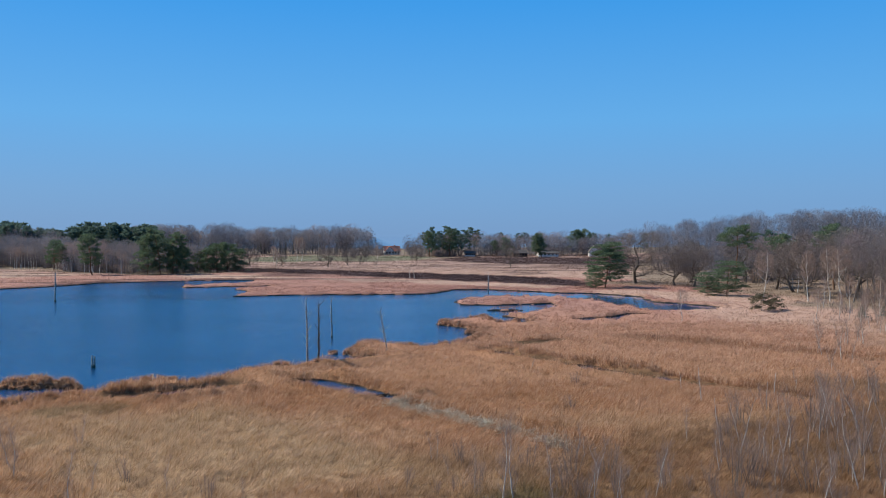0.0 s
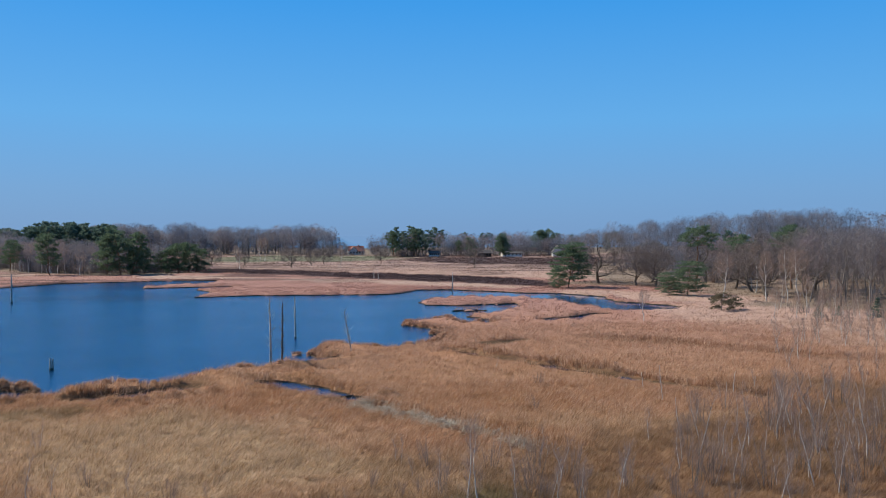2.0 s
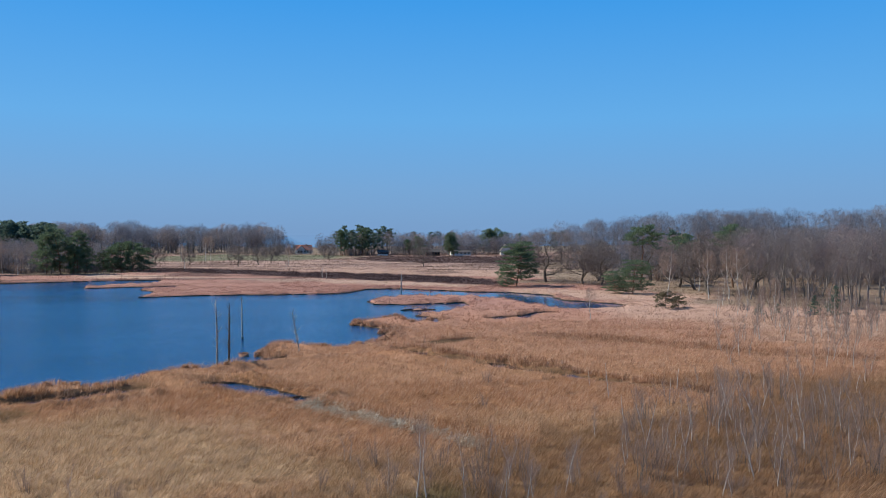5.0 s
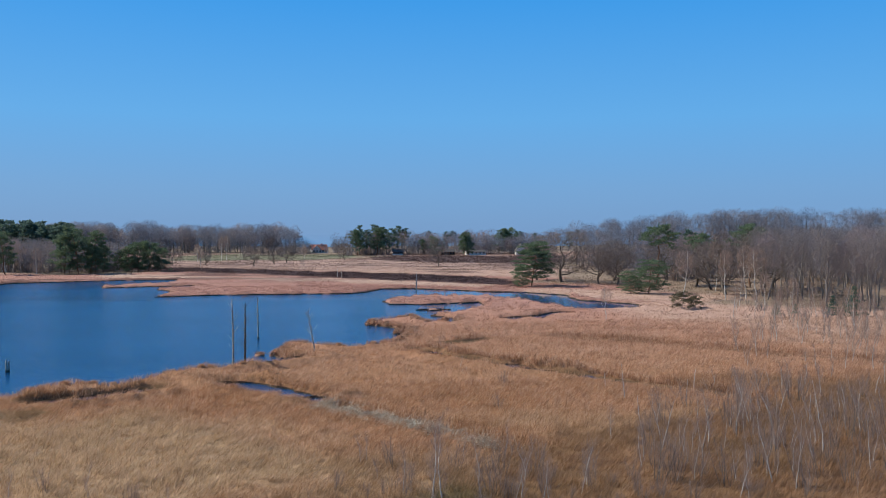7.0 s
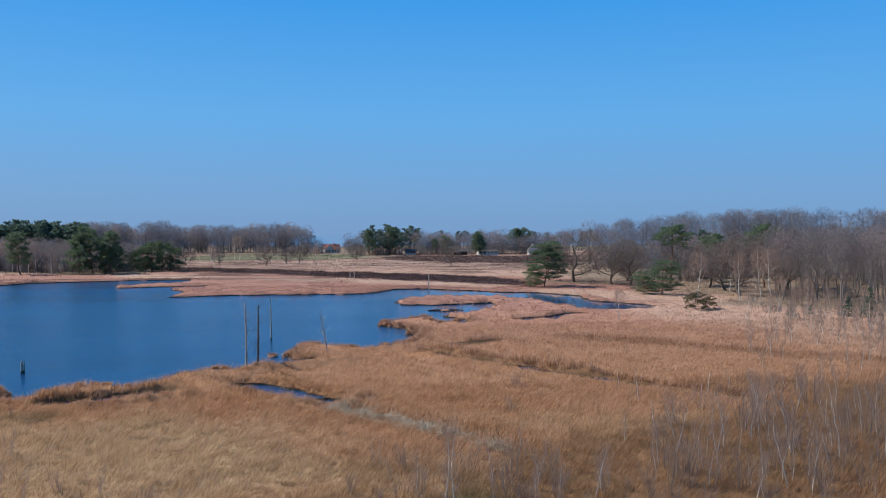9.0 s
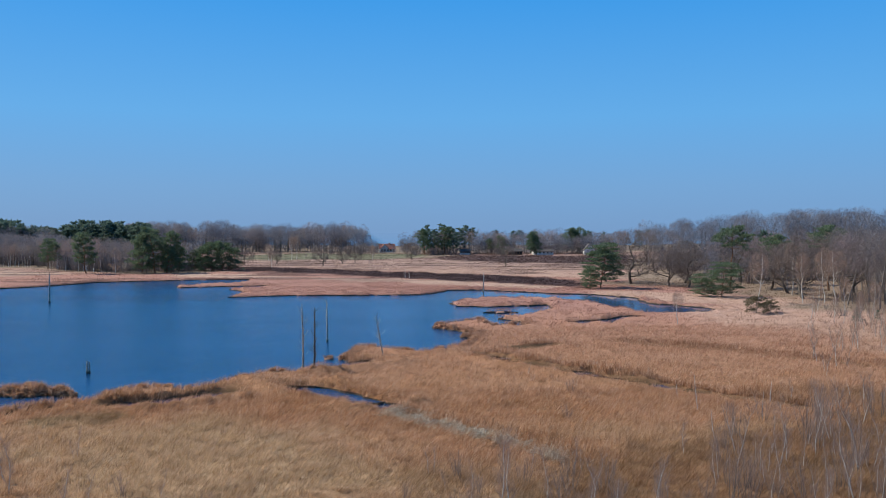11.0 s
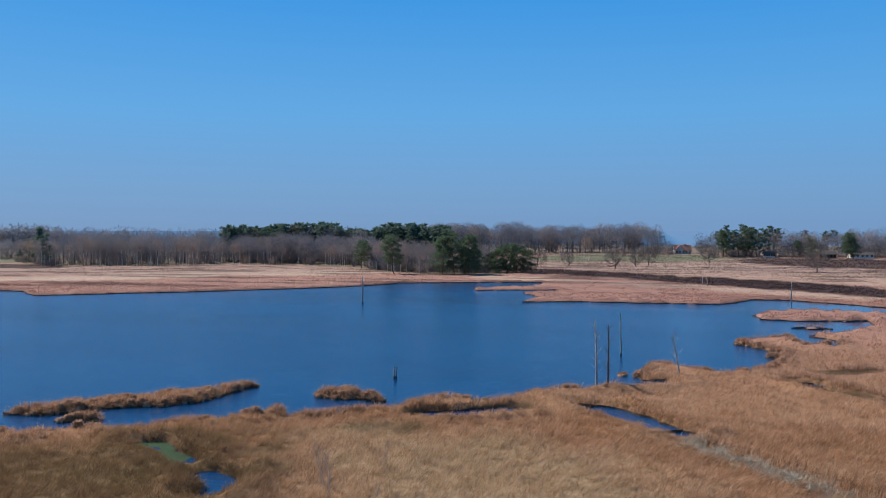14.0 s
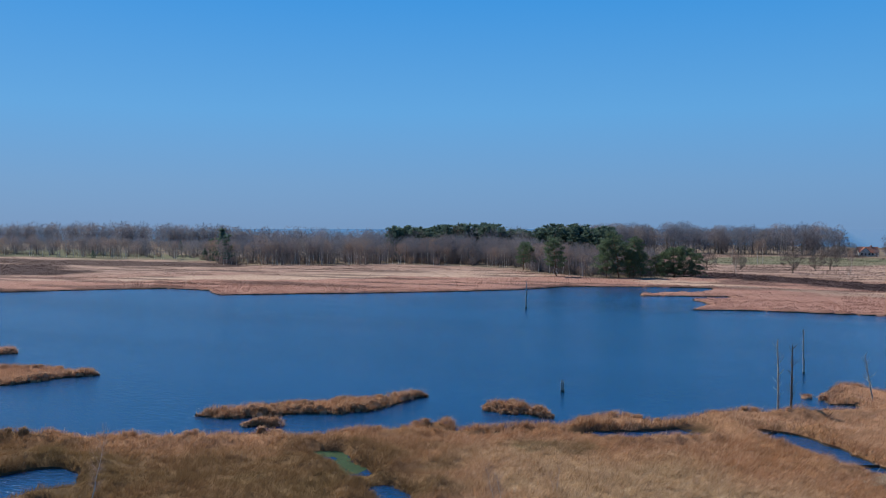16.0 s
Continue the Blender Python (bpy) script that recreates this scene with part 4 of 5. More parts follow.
# dark strips along the waterline: shade under the banks put into a peat colour
def shade_strip(line, name):
    p = np.array(line, float)
    q = np.roll(p, -1, axis=0)
    pts = []
    for (ax, ay), (bx, by) in zip(p, q):
        n = max(1, int(math.hypot(bx - ax, by - ay) / 0.8))
        t = np.arange(n)[:, None] / n
        pts.append(np.column_stack([ax + (bx - ax) * t, ay + (by - ay) * t]))
    c = np.concatenate(pts)
    d = np.roll(c, -1, axis=0) - np.roll(c, 1, axis=0)
    side = np.column_stack([-d[:, 1], d[:, 0]]) / (np.linalg.norm(d, axis=1, keepdims=True) + 1e-9)
    off = np.linspace(-1.8, 1.8, 25)
    g = c[:, None, :] + side[:, None, :] * off[None, :, None]
    e = np.abs(shore(g[..., 0].ravel(), g[..., 1].ravel()).reshape(len(c), -1) - 0.12)
    w = g[np.arange(len(c)), e.argmin(1)]
    r = np.random.default_rng(17)
    top = 0.1 + 0.12 * r.random(len(w))
    v = np.concatenate([np.column_stack([w, 0 * top - 0.25]), np.column_stack([w, top])])
    n = len(w)
    i = np.arange(n)
    j = (i + 1) % n
    ok = np.linalg.norm(w - w[j], axis=1) < 2.6
    f = np.column_stack([i, j, j + n, i + n])[ok & (w[:, 1] > 38) & (np.abs(w[:, 0]) < 300)]
    tagged(new(name, mesh_of(name, v, f, [SHADED_PEAT])), "dark peaty strip at the waterline, coloured as shade under overhanging sedge", "bank", kind="structure")


for bank in [LAKE] + ISLETS + POOLS[:2] + POOLS[4:]:
    shade_strip(bank, "bank")


# bleached litter in the dry ditch
def litter():
    r = np.random.default_rng(5)
    p = np.array(DITCHES[4][0])
    n = 15000
    t = r.random(n) * (len(p) - 1)
    i = np.minimum(t.astype(int), len(p) - 2)
    q = p[i] + (p[i + 1] - p[i]) * (t - i)[:, None] + r.normal(size=(n, 2)) * np.array([0.6, 0.6])
    q = q[noise2(q[:, 0], q[:, 1], 1.1, 81) > 0.36]
    n = len(q)
    z = land(q[:, 0], q[:, 1]) + 0.05 + 0.15 * r.random(n)
    base = np.column_stack([q, z])
    a = r.random(n) * 6.28
    tip = base + np.column_stack([np.cos(a), np.sin(a), r.normal(size=n) * 0.25]) * (0.35 + 0.5 * r.random((n, 1)))
    ob = new("reed_litter", tri_mesh("reed_litter", slivers(base, tip, 0.022 + 0.03 * r.random(n), r), MAT))
    tagged(ob, "bleached flattened reed litter lying in the ditch", "reeds", kind="stuff")


litter()


# ---- dead trunks and stumps in the water ----
def dead_tree(x, y, h, girth, stubs, seed, label, lean=0.02, base=-0.6, wood=None):
    r = np.random.default_rng(seed)
    root = empty("dead_tree", Matrix.Translation((x, y, base)), label, "dead tree", "drowned trees in the lake")
    H = h - base
    wood = wood or DEAD_WOOD
    n = 9
    pts = [np.zeros(3)]
    for k in range(n):
        pts.append(pts[-1] + np.array([lean + r.normal() * 0.03, r.normal() * 0.03, 1.0]) * H / n)
    pts = np.array(pts)
    rad = girth * (1 - 0.72 * (np.arange(n + 1) / n) ** 1.2)
    rad = rad * (0.9 + 0.25 * r.random(n + 1))
    segs = [(*pts[k], rad[k], *pts[k + 1], rad[k + 1]) for k in range(n)]
    v, f = tubes(segs, 8)
    part("trunk", mesh_of("trunk", v, f, [wood], smooth=True), root, "bare weathered trunk with peeling bark")
    v, f = tubes([(0, 0, 0, girth * 1.15, *(pts[1] * 1.25), girth * 1.06)], 8)
    part("wet_foot", mesh_of("wet_foot", v, f, [WET_WOOD], smooth=True), root, "dark waterlogged foot")
    for k in range(stubs):
        t = 0.3 + 0.68 * (k + r.random()) / stubs
        i = min(int(t * n), n - 1)
        o = pts[i] + (pts[i + 1] - pts[i]) * (t * n - i)
        a = r.random() * 6.28
        ln = (0.25 + 0.9 * r.random()) * (1.1 - 0.5 * t)
        d = np.array([math.cos(a), math.sin(a), 0.5 + 0.8 * r.random()])
        q = o + d * ln * 0.6
        q2 = q + np.array([math.cos(a) * 0.5, math.sin(a) * 0.5, 0.9]) * ln * 0.5
        v, f = tubes([(*o, 0.035, *q, 0.022), (*q, 0.022, *q2, 0.008)], 5)
        part("branch_stub", mesh_of("branch_stub", v, f, [wood]), root)
    return root


dead_tree(-6.5, 90.8, 7.3, 0.13, 22, 1, "tall dead birch trunk standing in lake water by the bank", -0.018)
dead_tree(-5.3, 90.2, 6.9, 0.13, 24, 2, "tall dark dead trunk with short stubs at the bank", -0.004, -0.6, OAK_BARK)
dead_tree(-5.1, 116.5, 5.6, 0.14, 12, 3, "straight dead trunk standing alone in open water", 0.0)
dead_tree(2.1, 97.5, 5.3, 0.08, 22, 4, "leaning dead birch with short stubs on the sedge spit", -0.15, 0.1)
dead_tree(-64.6, 182.5, 6.0, 0.22, 9, 6, "thick dead trunk far out in the lake", 0.0)
dead_tree(29.2, 208.5, 4.7, 0.17, 5, 7, "grey dead pole at the channel's far bank", 0.0)
dead_tree(12.4, 261.0, 3.6, 0.14, 10, 8, "dead forked birch on the pale far bank", 0.03, 0.2)
dead_tree(13.6, 258.0, 3.3, 0.12, 10, 9, "dead leaning birch on the pale far bank", -0.06, 0.2)


def stump(x, y, h, girth, seed, label):
    r = np.random.default_rng(seed)
    root = empty("stump", Matrix.Translation((x, y, -0.5)), label, "stump", "old posts in the lake")
    segs = [(0, 0, 0, girth * 1.1, 0.01, 0, 0.75, girth), (0.01, 0, 0.75, girth, 0.0, 0.01, 0.5 + h * 0.8, girth * 0.9),
            (0.0, 0.01, 0.5 + h * 0.8, girth * 0.9, 0.03, 0.02, 0.5 + h, girth * 0.45)]
    v, f = tubes(segs, 8)
    part("trunk", mesh_of("trunk", v, f, [DEAD_WOOD], smooth=True), root)
    v, f = tubes([(0, 0, 0, girth * 1.2, 0.01, 0, 0.72, girth * 1.1)], 8)
    part("wet_foot", mesh_of("wet_foot", v, f, [WET_WOOD], smooth=True), root, "dark waterlogged foot")


stump(-29.0, 92.4, 1.3, 0.12, 1, "weathered pale post stump standing in the lake")
stump(-28.8, 92.5, 1.2, 0.09, 2, "shorter weathered stump beside the taller one")


# a loose mat of sedge adrift by the dead trunks
def raft(x, y):
    r = np.random.default_rng(3)
    root = empty("floating_sedge_mat", Matrix.Translation((x, y, -0.05)), "small loose mat of bleached sedge floating on the lake", "plant mat")
    n = 14
    a = np.arange(n) * 6.28 / n
    edge = 0.85 + 0.3 * r.random(n)
    rings = [np.column_stack([np.cos(a) * edge * 0.62 * k, np.sin(a) * edge * 0.8 * k, 0 * a + h]) for k, h in ((1.0, 0.0), (0.94, 0.2), (0.7, 0.26), (0.15, 0.28))]
    v = np.concatenate(rings)
    f = [(i * n + j, i * n + (j + 1) % n, (i + 1) * n + (j + 1) % n, (i + 1) * n + j) for i in range(3) for j in range(n)]
    part("root_mat", mesh_of("root_mat", v, f, [FADED], smooth=True), root)
    q = r.normal(size=(260, 2)) * (0.27, 0.38)
    base = np.column_stack([q, 0.25 + 0 * q[:, 0]])
    part("leaf_blades", tri_mesh("leaf_blades", slivers(base, base + np.column_stack([r.normal(size=(260, 2)) * 0.2, 0.1 + 0.2 * r.random(260)]), 0.03 + 0.02 * r.random(260), r), FADED), root)


raft(-4.2, 100.4)


# bog moss that floats in the small pool
def moss_mat():
    r = np.random.default_rng(8)
    xx, yy = np.meshgrid(np.arange(-41, -31, 0.16), np.arange(53.5, 61, 0.16))
    x, y = xx.ravel(), yy.ravel()
    keep = (shore(x, y) < 0.25) & (edge_distance(x, y, POOLS[3]) < 1.2) & (noise2(x, y, 1.3, 44) > 0.25) & (x < -33.6)
    x, y = x[keep], y[keep]
    n = len(x)
    ring = np.arange(6) * 6.2832 / 6
    size = 0.13 + 0.1 * r.random(n)
    low = np.stack([x[:, None] + np.cos(ring) * size[:, None], y[:, None] + np.sin(ring) * size[:, None], 0 * ring + np.full((n, 1), -0.03)], 2)
    top = np.stack([x + 0.03 * r.normal(size=n), y, 0.03 + 0.05 * r.random(n)], 1)[:, None]
    v = np.concatenate([low, top], 1).reshape(-1, 3)
    k = np.arange(6)
    f = (np.stack([k, (k + 1) % 6, 0 * k + 6], 1)[None] + (np.arange(n) * 7)[:, None, None]).reshape(-1, 3)
    tagged(new("bog_moss", mesh_of("bog_moss", v, f, [BOG_MOSS], smooth=True)), "vivid green bog moss floating in a dark pool", "moss", kind="stuff")


moss_mat()

# ---- pines ----
r = np.random.default_rng(40)
wide = []
for k, (bare, width, plates) in enumerate(((0.18, 4.5, 50), (0.06, 5.4, 46))):
    s, c = pine_shape(r, 11.0, bare, width, plates, 72, 0.40, 0.2)
    wide.append((tree_thing("scots_pine", s, c, PINE_BARK, NEEDLES, "broad dark green Scots pine with layered low limbs", "pine tree",
                            "pines at the bog's edge", 7, "layered dark green needles"), 11.0))
plant(wide[:1], [(60.4, 215.0, 11.4)], 1)
plant(wide[1:], [(57.6, 214.0, 4.6), (79.4, 184.0, 7.4), (75.4, 185.0, 5.0)], 2)
tall = []
for k in range(3):
    s, c = pine_shape(r, 15.0, 0.34 - 0.12 * k, 3.4 + 0.4 * k, 36 + 5 * k, 44, 0.5)
    tall.append((tree_thing("scots_pine", s, c, PINE_BARK, NEEDLES, "tall Scots pine with a dense dark green crown", "pine tree",
                            "pines at the wood's edge", 7, "dense dark green needles"), 15.0))
s, c = pine_shape(r, 15.0, 0.66, 3.9, 22, 50, 0.45, 0.4)
high = tree_thing("scots_pine", s, c, PINE_BARK, NEEDLES, "tall Scots pine with a high flat green crown", "pine tree", "pines at the wood's edge", 7, "high flat crown of needles")
plant([(high, 15.0)], [(94.2, 213.4, 15.8), (112.9, 199.0, 15.9), (109.5, 221.0, 13.2)], 31)
plant(tall, [(-71.1, 299.8, 15.4), (-67.6, 301.5, 14.2), (-75.5, 299.5, 12.6), (-64.2, 303.0, 9.4), (-93.0, 297.0, 13.6),
             (-119.6, 336.5, 11.5), (-113.0, 330.0, 10.0),
             (36.1, 506.7, 15.1), (47.2, 507.6, 16.4), (95.6, 481.5, 13.5), (98.5, 483, 11.8), (129.3, 537.4, 15.1), (133.5, 539, 15.5), (138.0, 537.9, 15.8), (76.7, 511.3, 9.5), (78.7, 480.4, 11.0)], 3)

skirted = []
for k in range(2):
    s, c = pine_shape(r, 10.0, 0.06, 3.3 + 0.4 * k, 38, 44, 0.45, 0.45)
    skirted.append((tree_thing("scots_pine", s, c, PINE_BARK, NEEDLES, "rounded dark green Scots pine with limbs down to the ground", "pine tree",
                               "pines at the wood's edge", 7, "dense dark green needles"), 10.0))
plant(skirted, [(-58.6, 317.2, 8.6), (-55.0, 316.7, 10.4), (-51.4, 315.7, 10.6), (-47.0, 314.2, 8.4), (-61.6, 318.5, 7.2), (-66.0, 300.5, 9.0)], 33)

# ---- small conifers ----
small = []
for k in range(2):
    s, c = spruce_shape(r, 5.2, 1.9 + 0.3 * k, 26, 0.34)
    small.append((tree_thing("spruce", s, c, BARK, DARK_NEEDLES, "young dark green spruce among bare birches", "spruce tree",
                             "young spruces", 6, "dense dark green needles"), 5.2))
plant(small, [(92.0, 128.8, 5.4), (89.5, 131, 3.6), (80.6, 133.5, 2.4), (-300.4, 353.2, 7.0), (-366.3, 340.7, 4.5), (-286.5, 350.0, 17.5), (85.1, 135.0, 1.9)], 4)
s, c = pine_shape(r, 3.2, 0.05, 2.1, 20, 40, 0.26)
shrub = tree_thing("juniper_shrub", s, c, BARK, DULL_NEEDLES, "low spreading dull olive juniper shrub in straw grass", "shrub", "", 5)
plant([(shrub, 3.2)], [(69.8, 147.0, 3.0), (73.0, 148.2, 2.3)], 5)

# ---- oaks and other bare trees that stand free ----
oaks = []
for k in range(3):
    s, c = crowned(r, 13.0, 0.12, 6.4 + 0.6 * k, 12, 5600, 1.0, 0.05, 0.028, 0.66, 0.10)
    oaks.append((tree_thing("bare_oak", s, c, OAK_BARK, OAK_TWIG, "leafless spreading oak with crooked dark limbs", "oak tree",
                            "oaks on the heath", 6, "haze of fine leafless brown twigs"), 13.0))
plant(oaks, [(73.7, 231.5, 16.2), (80.6, 220.0, 12.2), (85.0, 218.0, 11.0), (89.5, 232.5, 12.6), (70.0, 243.0, 12.0), (101.2, 205.4, 12.1), (95.2, 178.1, 14.9), (105.3, 180.1, 15.8), (104.9, 230.5, 13.5), (99.0, 192.0, 12.5), (115.0, 192.0, 14.5),
             (-16.6, 353.5, 9.4), (-4.1, 389.5, 9.0), (57.0, 342.5, 9.0), (-49.5, 362.5, 8.0), (-38.0, 372.0, 7.0), (75.2, 466.8, 11.7), (-9.0, 377.0, 7.4), (24.0, 430.0, 9.0), (5.0, 556.0, 9.5), (26.5, 560.0, 10.0), (31.0, 548.0, 8.0), (-2.0, 520.0, 8.5)], 7)
birches = []
for k in range(2):
    s, c = crowned(r, 12.0, 0.34, 1.9 + 0.4 * k, 10, 1700, 0.9, 0.032, 0.011, 0.93, 0.05)
    birches.append((tree_thing("bare_birch", s, c, BIRCH_BARK, PURPLE_TWIG, "slender leafless birch with a pale trunk", "birch tree",
                               "birches at the wood's edge", 6, "fine purple-brown leafless twigs"), 12.0))
plant(birches, [(79.3, 166.0, 11.0), (88.1, 165.0, 10.8), (84.1, 152.0, 6.0), (93.8, 167.0, 12.0), (90.7, 157.5, 11.8), (98.3, 189.0, 12.8), (107.4, 209.0, 10.5),
                (-35.9, 430.5, 12.5), (-33.6, 431, 12.8), (3.3, 366.0, 9.6), (-45.6, 415, 9.0), (75.3, 131.0, 4.6), (79.0, 130.0, 4.8), (71.6, 131.5, 5.4), (49.2, 131.0, 5.6), (83.5, 142, 7.2),
                (87, 139, 6.5), (-34.9, 329, 8.0), (2.3, 326, 4.0)], 8)
alders = []
for k in range(4):
    s, c = crowned(r, 16.0, (0.3, 0.22, 0.34, 0.2)[k], (3.0, 4.2, 3.2, 4.8)[k], 10, 2300, 1.2, 0.038, 0.011, 0.84, 0.06)
    alders.append((tree_thing("bare_alder", s, c, PALE_BARK, (TWIG, RED_TWIG, TWIG, TWIG)[k],
                              "tall slim leafless tree with a pale grey trunk", "bare tree", "trees of the near wood", 5, "brown leafless twigs"), 16.0))
edge = [(96.9, 163.8, 15.3), (101.0, 163.2, 15.9), (103.9, 162.3, 15.3), (108.0, 161.7, 14.0), (105.3, 156.0, 16.0), (107.4, 150.2, 15.2), (110.6, 149.9, 16.3), (109.1, 145.9, 15.7),
        (114.9, 147.2, 16.3)]
r8 = np.random.default_rng(88)
while len(edge) < 92:
    px, py = 92 + 70 * r8.random(), 128 + 90 * r8.random()
    if px > 0.56 * py + 4 and px < 0.95 * py and min((px - a) ** 2 + (py - c) ** 2 for a, c, _ in edge) > 9:
        edge.append((px, py, 12.5 + 4.5 * r8.random()))
plant(alders, edge, 9)


# ---- woods far off ----
def far_variants(seed):
    r = np.random.default_rng(seed)
    out = []
    for k in range(6):                                   # broad and slim leafless trees
        s, c = crowned(r, 16.0, (0.3, 0.34, 0.42, 0.4, 0.28, 0.36)[k], (6.0, 5.2, 3.2, 3.6, 6.6, 5.6)[k], 7, (640, 590, 410, 440, 700, 620)[k], 1.4, 0.085, 0.012, 0.72, 0.05)
        thick = s[:, 3] > 0.075
        v, f = tubes(s[thick], 3)
        t = s[~thick]
        t = t[r.random(len(t)) < 0.35]
        fine = slivers(t[:, 0:3], t[:, 4:7], t[:, 3] * 1.8 + 0.02, r)
        out.append((v, f, np.concatenate([fine, c]), 16.0))
    for k in range(3):                                   # pines
        s, c = pine_shape(r, 16.0, 0.36 - 0.1 * k, 3.0, 18, 15, 1.0)
        v, f = tubes(s, 3)
        out.append((v, f, c, 16.0))
    for k in range(2):                                   # undergrowth
        a = r.random(7) * 6.28
        o = np.column_stack([np.cos(a), np.sin(a), 0 * a]) * 4.0 * r.random((7, 1))
        d = np.column_stack([np.cos(a) * 0.4, np.sin(a) * 0.4, 1 + 0 * a])
        stems = np.column_stack([o, 0.10 + 0 * a, o + d * 9.0, 0.04 + 0 * a])
        v, f = tubes(stems, 3)
        ends = np.column_stack([o - d * 1.0, d, 13.0 + 0 * a])
        out.append((v, f, twigs(r, ends, 130, 4.0, 0.34), 16.0))
    for k in range(2):                                   # finer undergrowth of the near wood
        a = r.random(9) * 6.28
        o = np.column_stack([np.cos(a), np.sin(a), 0 * a]) * 4.0 * r.random((9, 1))
        d = np.column_stack([np.cos(a) * 0.4, np.sin(a) * 0.4, 1 + 0 * a])
        v, f = tubes(np.column_stack([o, 0.12 + 0 * a, o + d * 9.0, 0.04 + 0 * a]), 3)
        out.append((v, f, twigs(r, np.column_stack([o - d, d, 13.0 + 0 * a]), 260, 3.6, 0.10), 16.0))
    for k in range(3):                                   # rounded crowns that close the horizon
        q = r.normal(size=(190, 3))
        q = q / np.linalg.norm(q, axis=1, keepdims=True) * r.random((190, 1)) ** 0.33 * (5.6, 5.6, 8.0) + (0, 0, 8.0)
        d = r.normal(size=(190, 3)) + (0, 0, 0.4)
        v, f = tubes(np.array([(0, 0, 0, 0.25, 0, 0, 9.0, 0.12)]), 3)
        out.append((v, f, slivers(q, q + d / np.linalg.norm(d, axis=1, keepdims=True) * 1.9, 0.36 + 0 * q[:, 0], r), 16.0))
    for k in range(3):                                   # the same, finer, for woods that stand nearer
        q = r.normal(size=(340, 3))
        q = q / np.linalg.norm(q, axis=1, keepdims=True) * r.random((340, 1)) ** 0.33 * (5.4, 5.4, 7.2) + (0, 0, 7.6)
        d = r.normal(size=(340, 3)) + (0, 0, 0.2)
        v, f = tubes(np.array([(0, 0, 0, 0.2, 0, 0, 9.0, 0.1)]), 3)
        out.append((v, f, slivers(q, q + d / np.linalg.norm(d, axis=1, keepdims=True) * 1.7, 0.17 + 0 * q[:, 0], r), 16.0))
    for k in range(3):                                   # tall beeches with fine rounded crowns
        s, c = crowned(r, 16.0, 0.36, (4.6, 5.2, 4.2)[k], 9, 1250, 1.3, 0.042, 0.011, 0.8, 0.05)
        thick = s[:, 3] > 0.05
        v, f = tubes(s[thick], 3)
        t = s[~thick]
        out.append((v, f, np.concatenate([slivers(t[:, 0:3], t[:, 4:7], t[:, 3] * 1.6 + 0.01, r), c]), 16.0))
    return out


FAR = far_variants(9)


def belt(line, depth, spacing, height, seed, conifer=0.0, pale=0.3, grey=0.0, under=True, slim=False, beech=False):
    """Rows of trees in a belt behind a line, which runs from west to east."""
    r = np.random.default_rng(seed)
    p = np.array(line, float)
    rows = []
    seg = np.hypot(*np.diff(p, axis=0).T)
    total = seg.sum()
    cum = np.concatenate([[0], np.cumsum(seg)])
    n = int(total * depth / (1.26 * spacing) ** 2)
    t = np.sort(r.random(n) * total)
    i = np.clip(np.searchsorted(cum, t) - 1, 0, len(seg) - 1)
    q = p[i] + (p[i + 1] - p[i]) * ((t - cum[i]) / seg[i])[:, None]
    q = q + q / np.linalg.norm(q, axis=1, keepdims=True) * (r.random((n, 1)) ** 1.3 * depth) + r.normal(size=(n, 2)) * 0.8
    h = height * (0.84 + 0.2 * r.random(n)) * (0.86 + 0.24 * noise2(q[:, 0], q[:, 1], 24.0, seed))
    z = rise(q[:, 0], q[:, 1]) + 0.1
    for m in range(n):
        is_pine = r.random() < conifer
        k = int(6 + r.integers(3)) if is_pine else int(2 + r.integers(2)) if slim else int(19 + r.integers(3)) if beech else int(r.integers(6))
        bark = 7 if slim else 1 if (r.random() < pale and not is_pine) else 0
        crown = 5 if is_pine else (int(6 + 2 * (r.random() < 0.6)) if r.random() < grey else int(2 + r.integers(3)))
        rows.append((k, r.random() * 6.28, q[m, 0], q[m, 1], z[m], h[m], bark, crown))
        for _ in range((1 + (r.random() < 0.35)) if under else 0):
            side = r.normal(size=2) * 2.0
            rows.append((int(9 + r.integers(2)), r.random() * 6.28, q[m, 0] + side[0], q[m, 1] + side[1], z[m] - 0.2, h[m] * (0.3 + 0.22 * r.random()), 0, int(2 + r.integers(3))))
    return rows


WOOD_MATS = [BARK, PALE_BARK, TWIG, RED_TWIG, PURPLE_TWIG, DARK_NEEDLES, GREY_TWIG, BIRCH_BARK, HAZE_TWIG]
lake_wood = belt([(-262, 322), (-228, 334), (-191, 360), (-150, 360), (-122, 350)], 50, 6.8, 15.0, 21, 0.02, 0.45, 0.7)
lake_wood += belt([(-212, 385), (-180, 400), (-130, 402), (-95, 392)], 30, 3.7, 18.2, 22, 0.98, 0.2, 0.0, False)
lake_wood += belt([(-122, 352), (-108, 326), (-84, 304), (-72, 306), (-60, 316)], 26, 4.6, 12.5, 23, 0.03, 0.5, 0.3)
lake_wood += belt([(-262, 318), (-228, 330), (-191, 356), (-150, 356), (-122, 346)], 5, 2.6, 11.5, 36, 0.0, 1.0, 0.3, False, True)
lake_wood += belt([(-122, 347), (-108, 321), (-84, 299)], 5, 2.6, 11.0, 37, 0.0, 1.0, 0.0, False, True)
scatter_joined("woodland", FAR, lake_wood, WOOD_MATS, "leafless birch and oak wood with dark pines beyond the lake", "woodland")
west_wood = belt([(-540, 300), (-460, 318), (-392, 338), (-331, 364), (-270, 376)], 80, 9.5, 10.6, 24, 0.03, 0.3, 0.8)
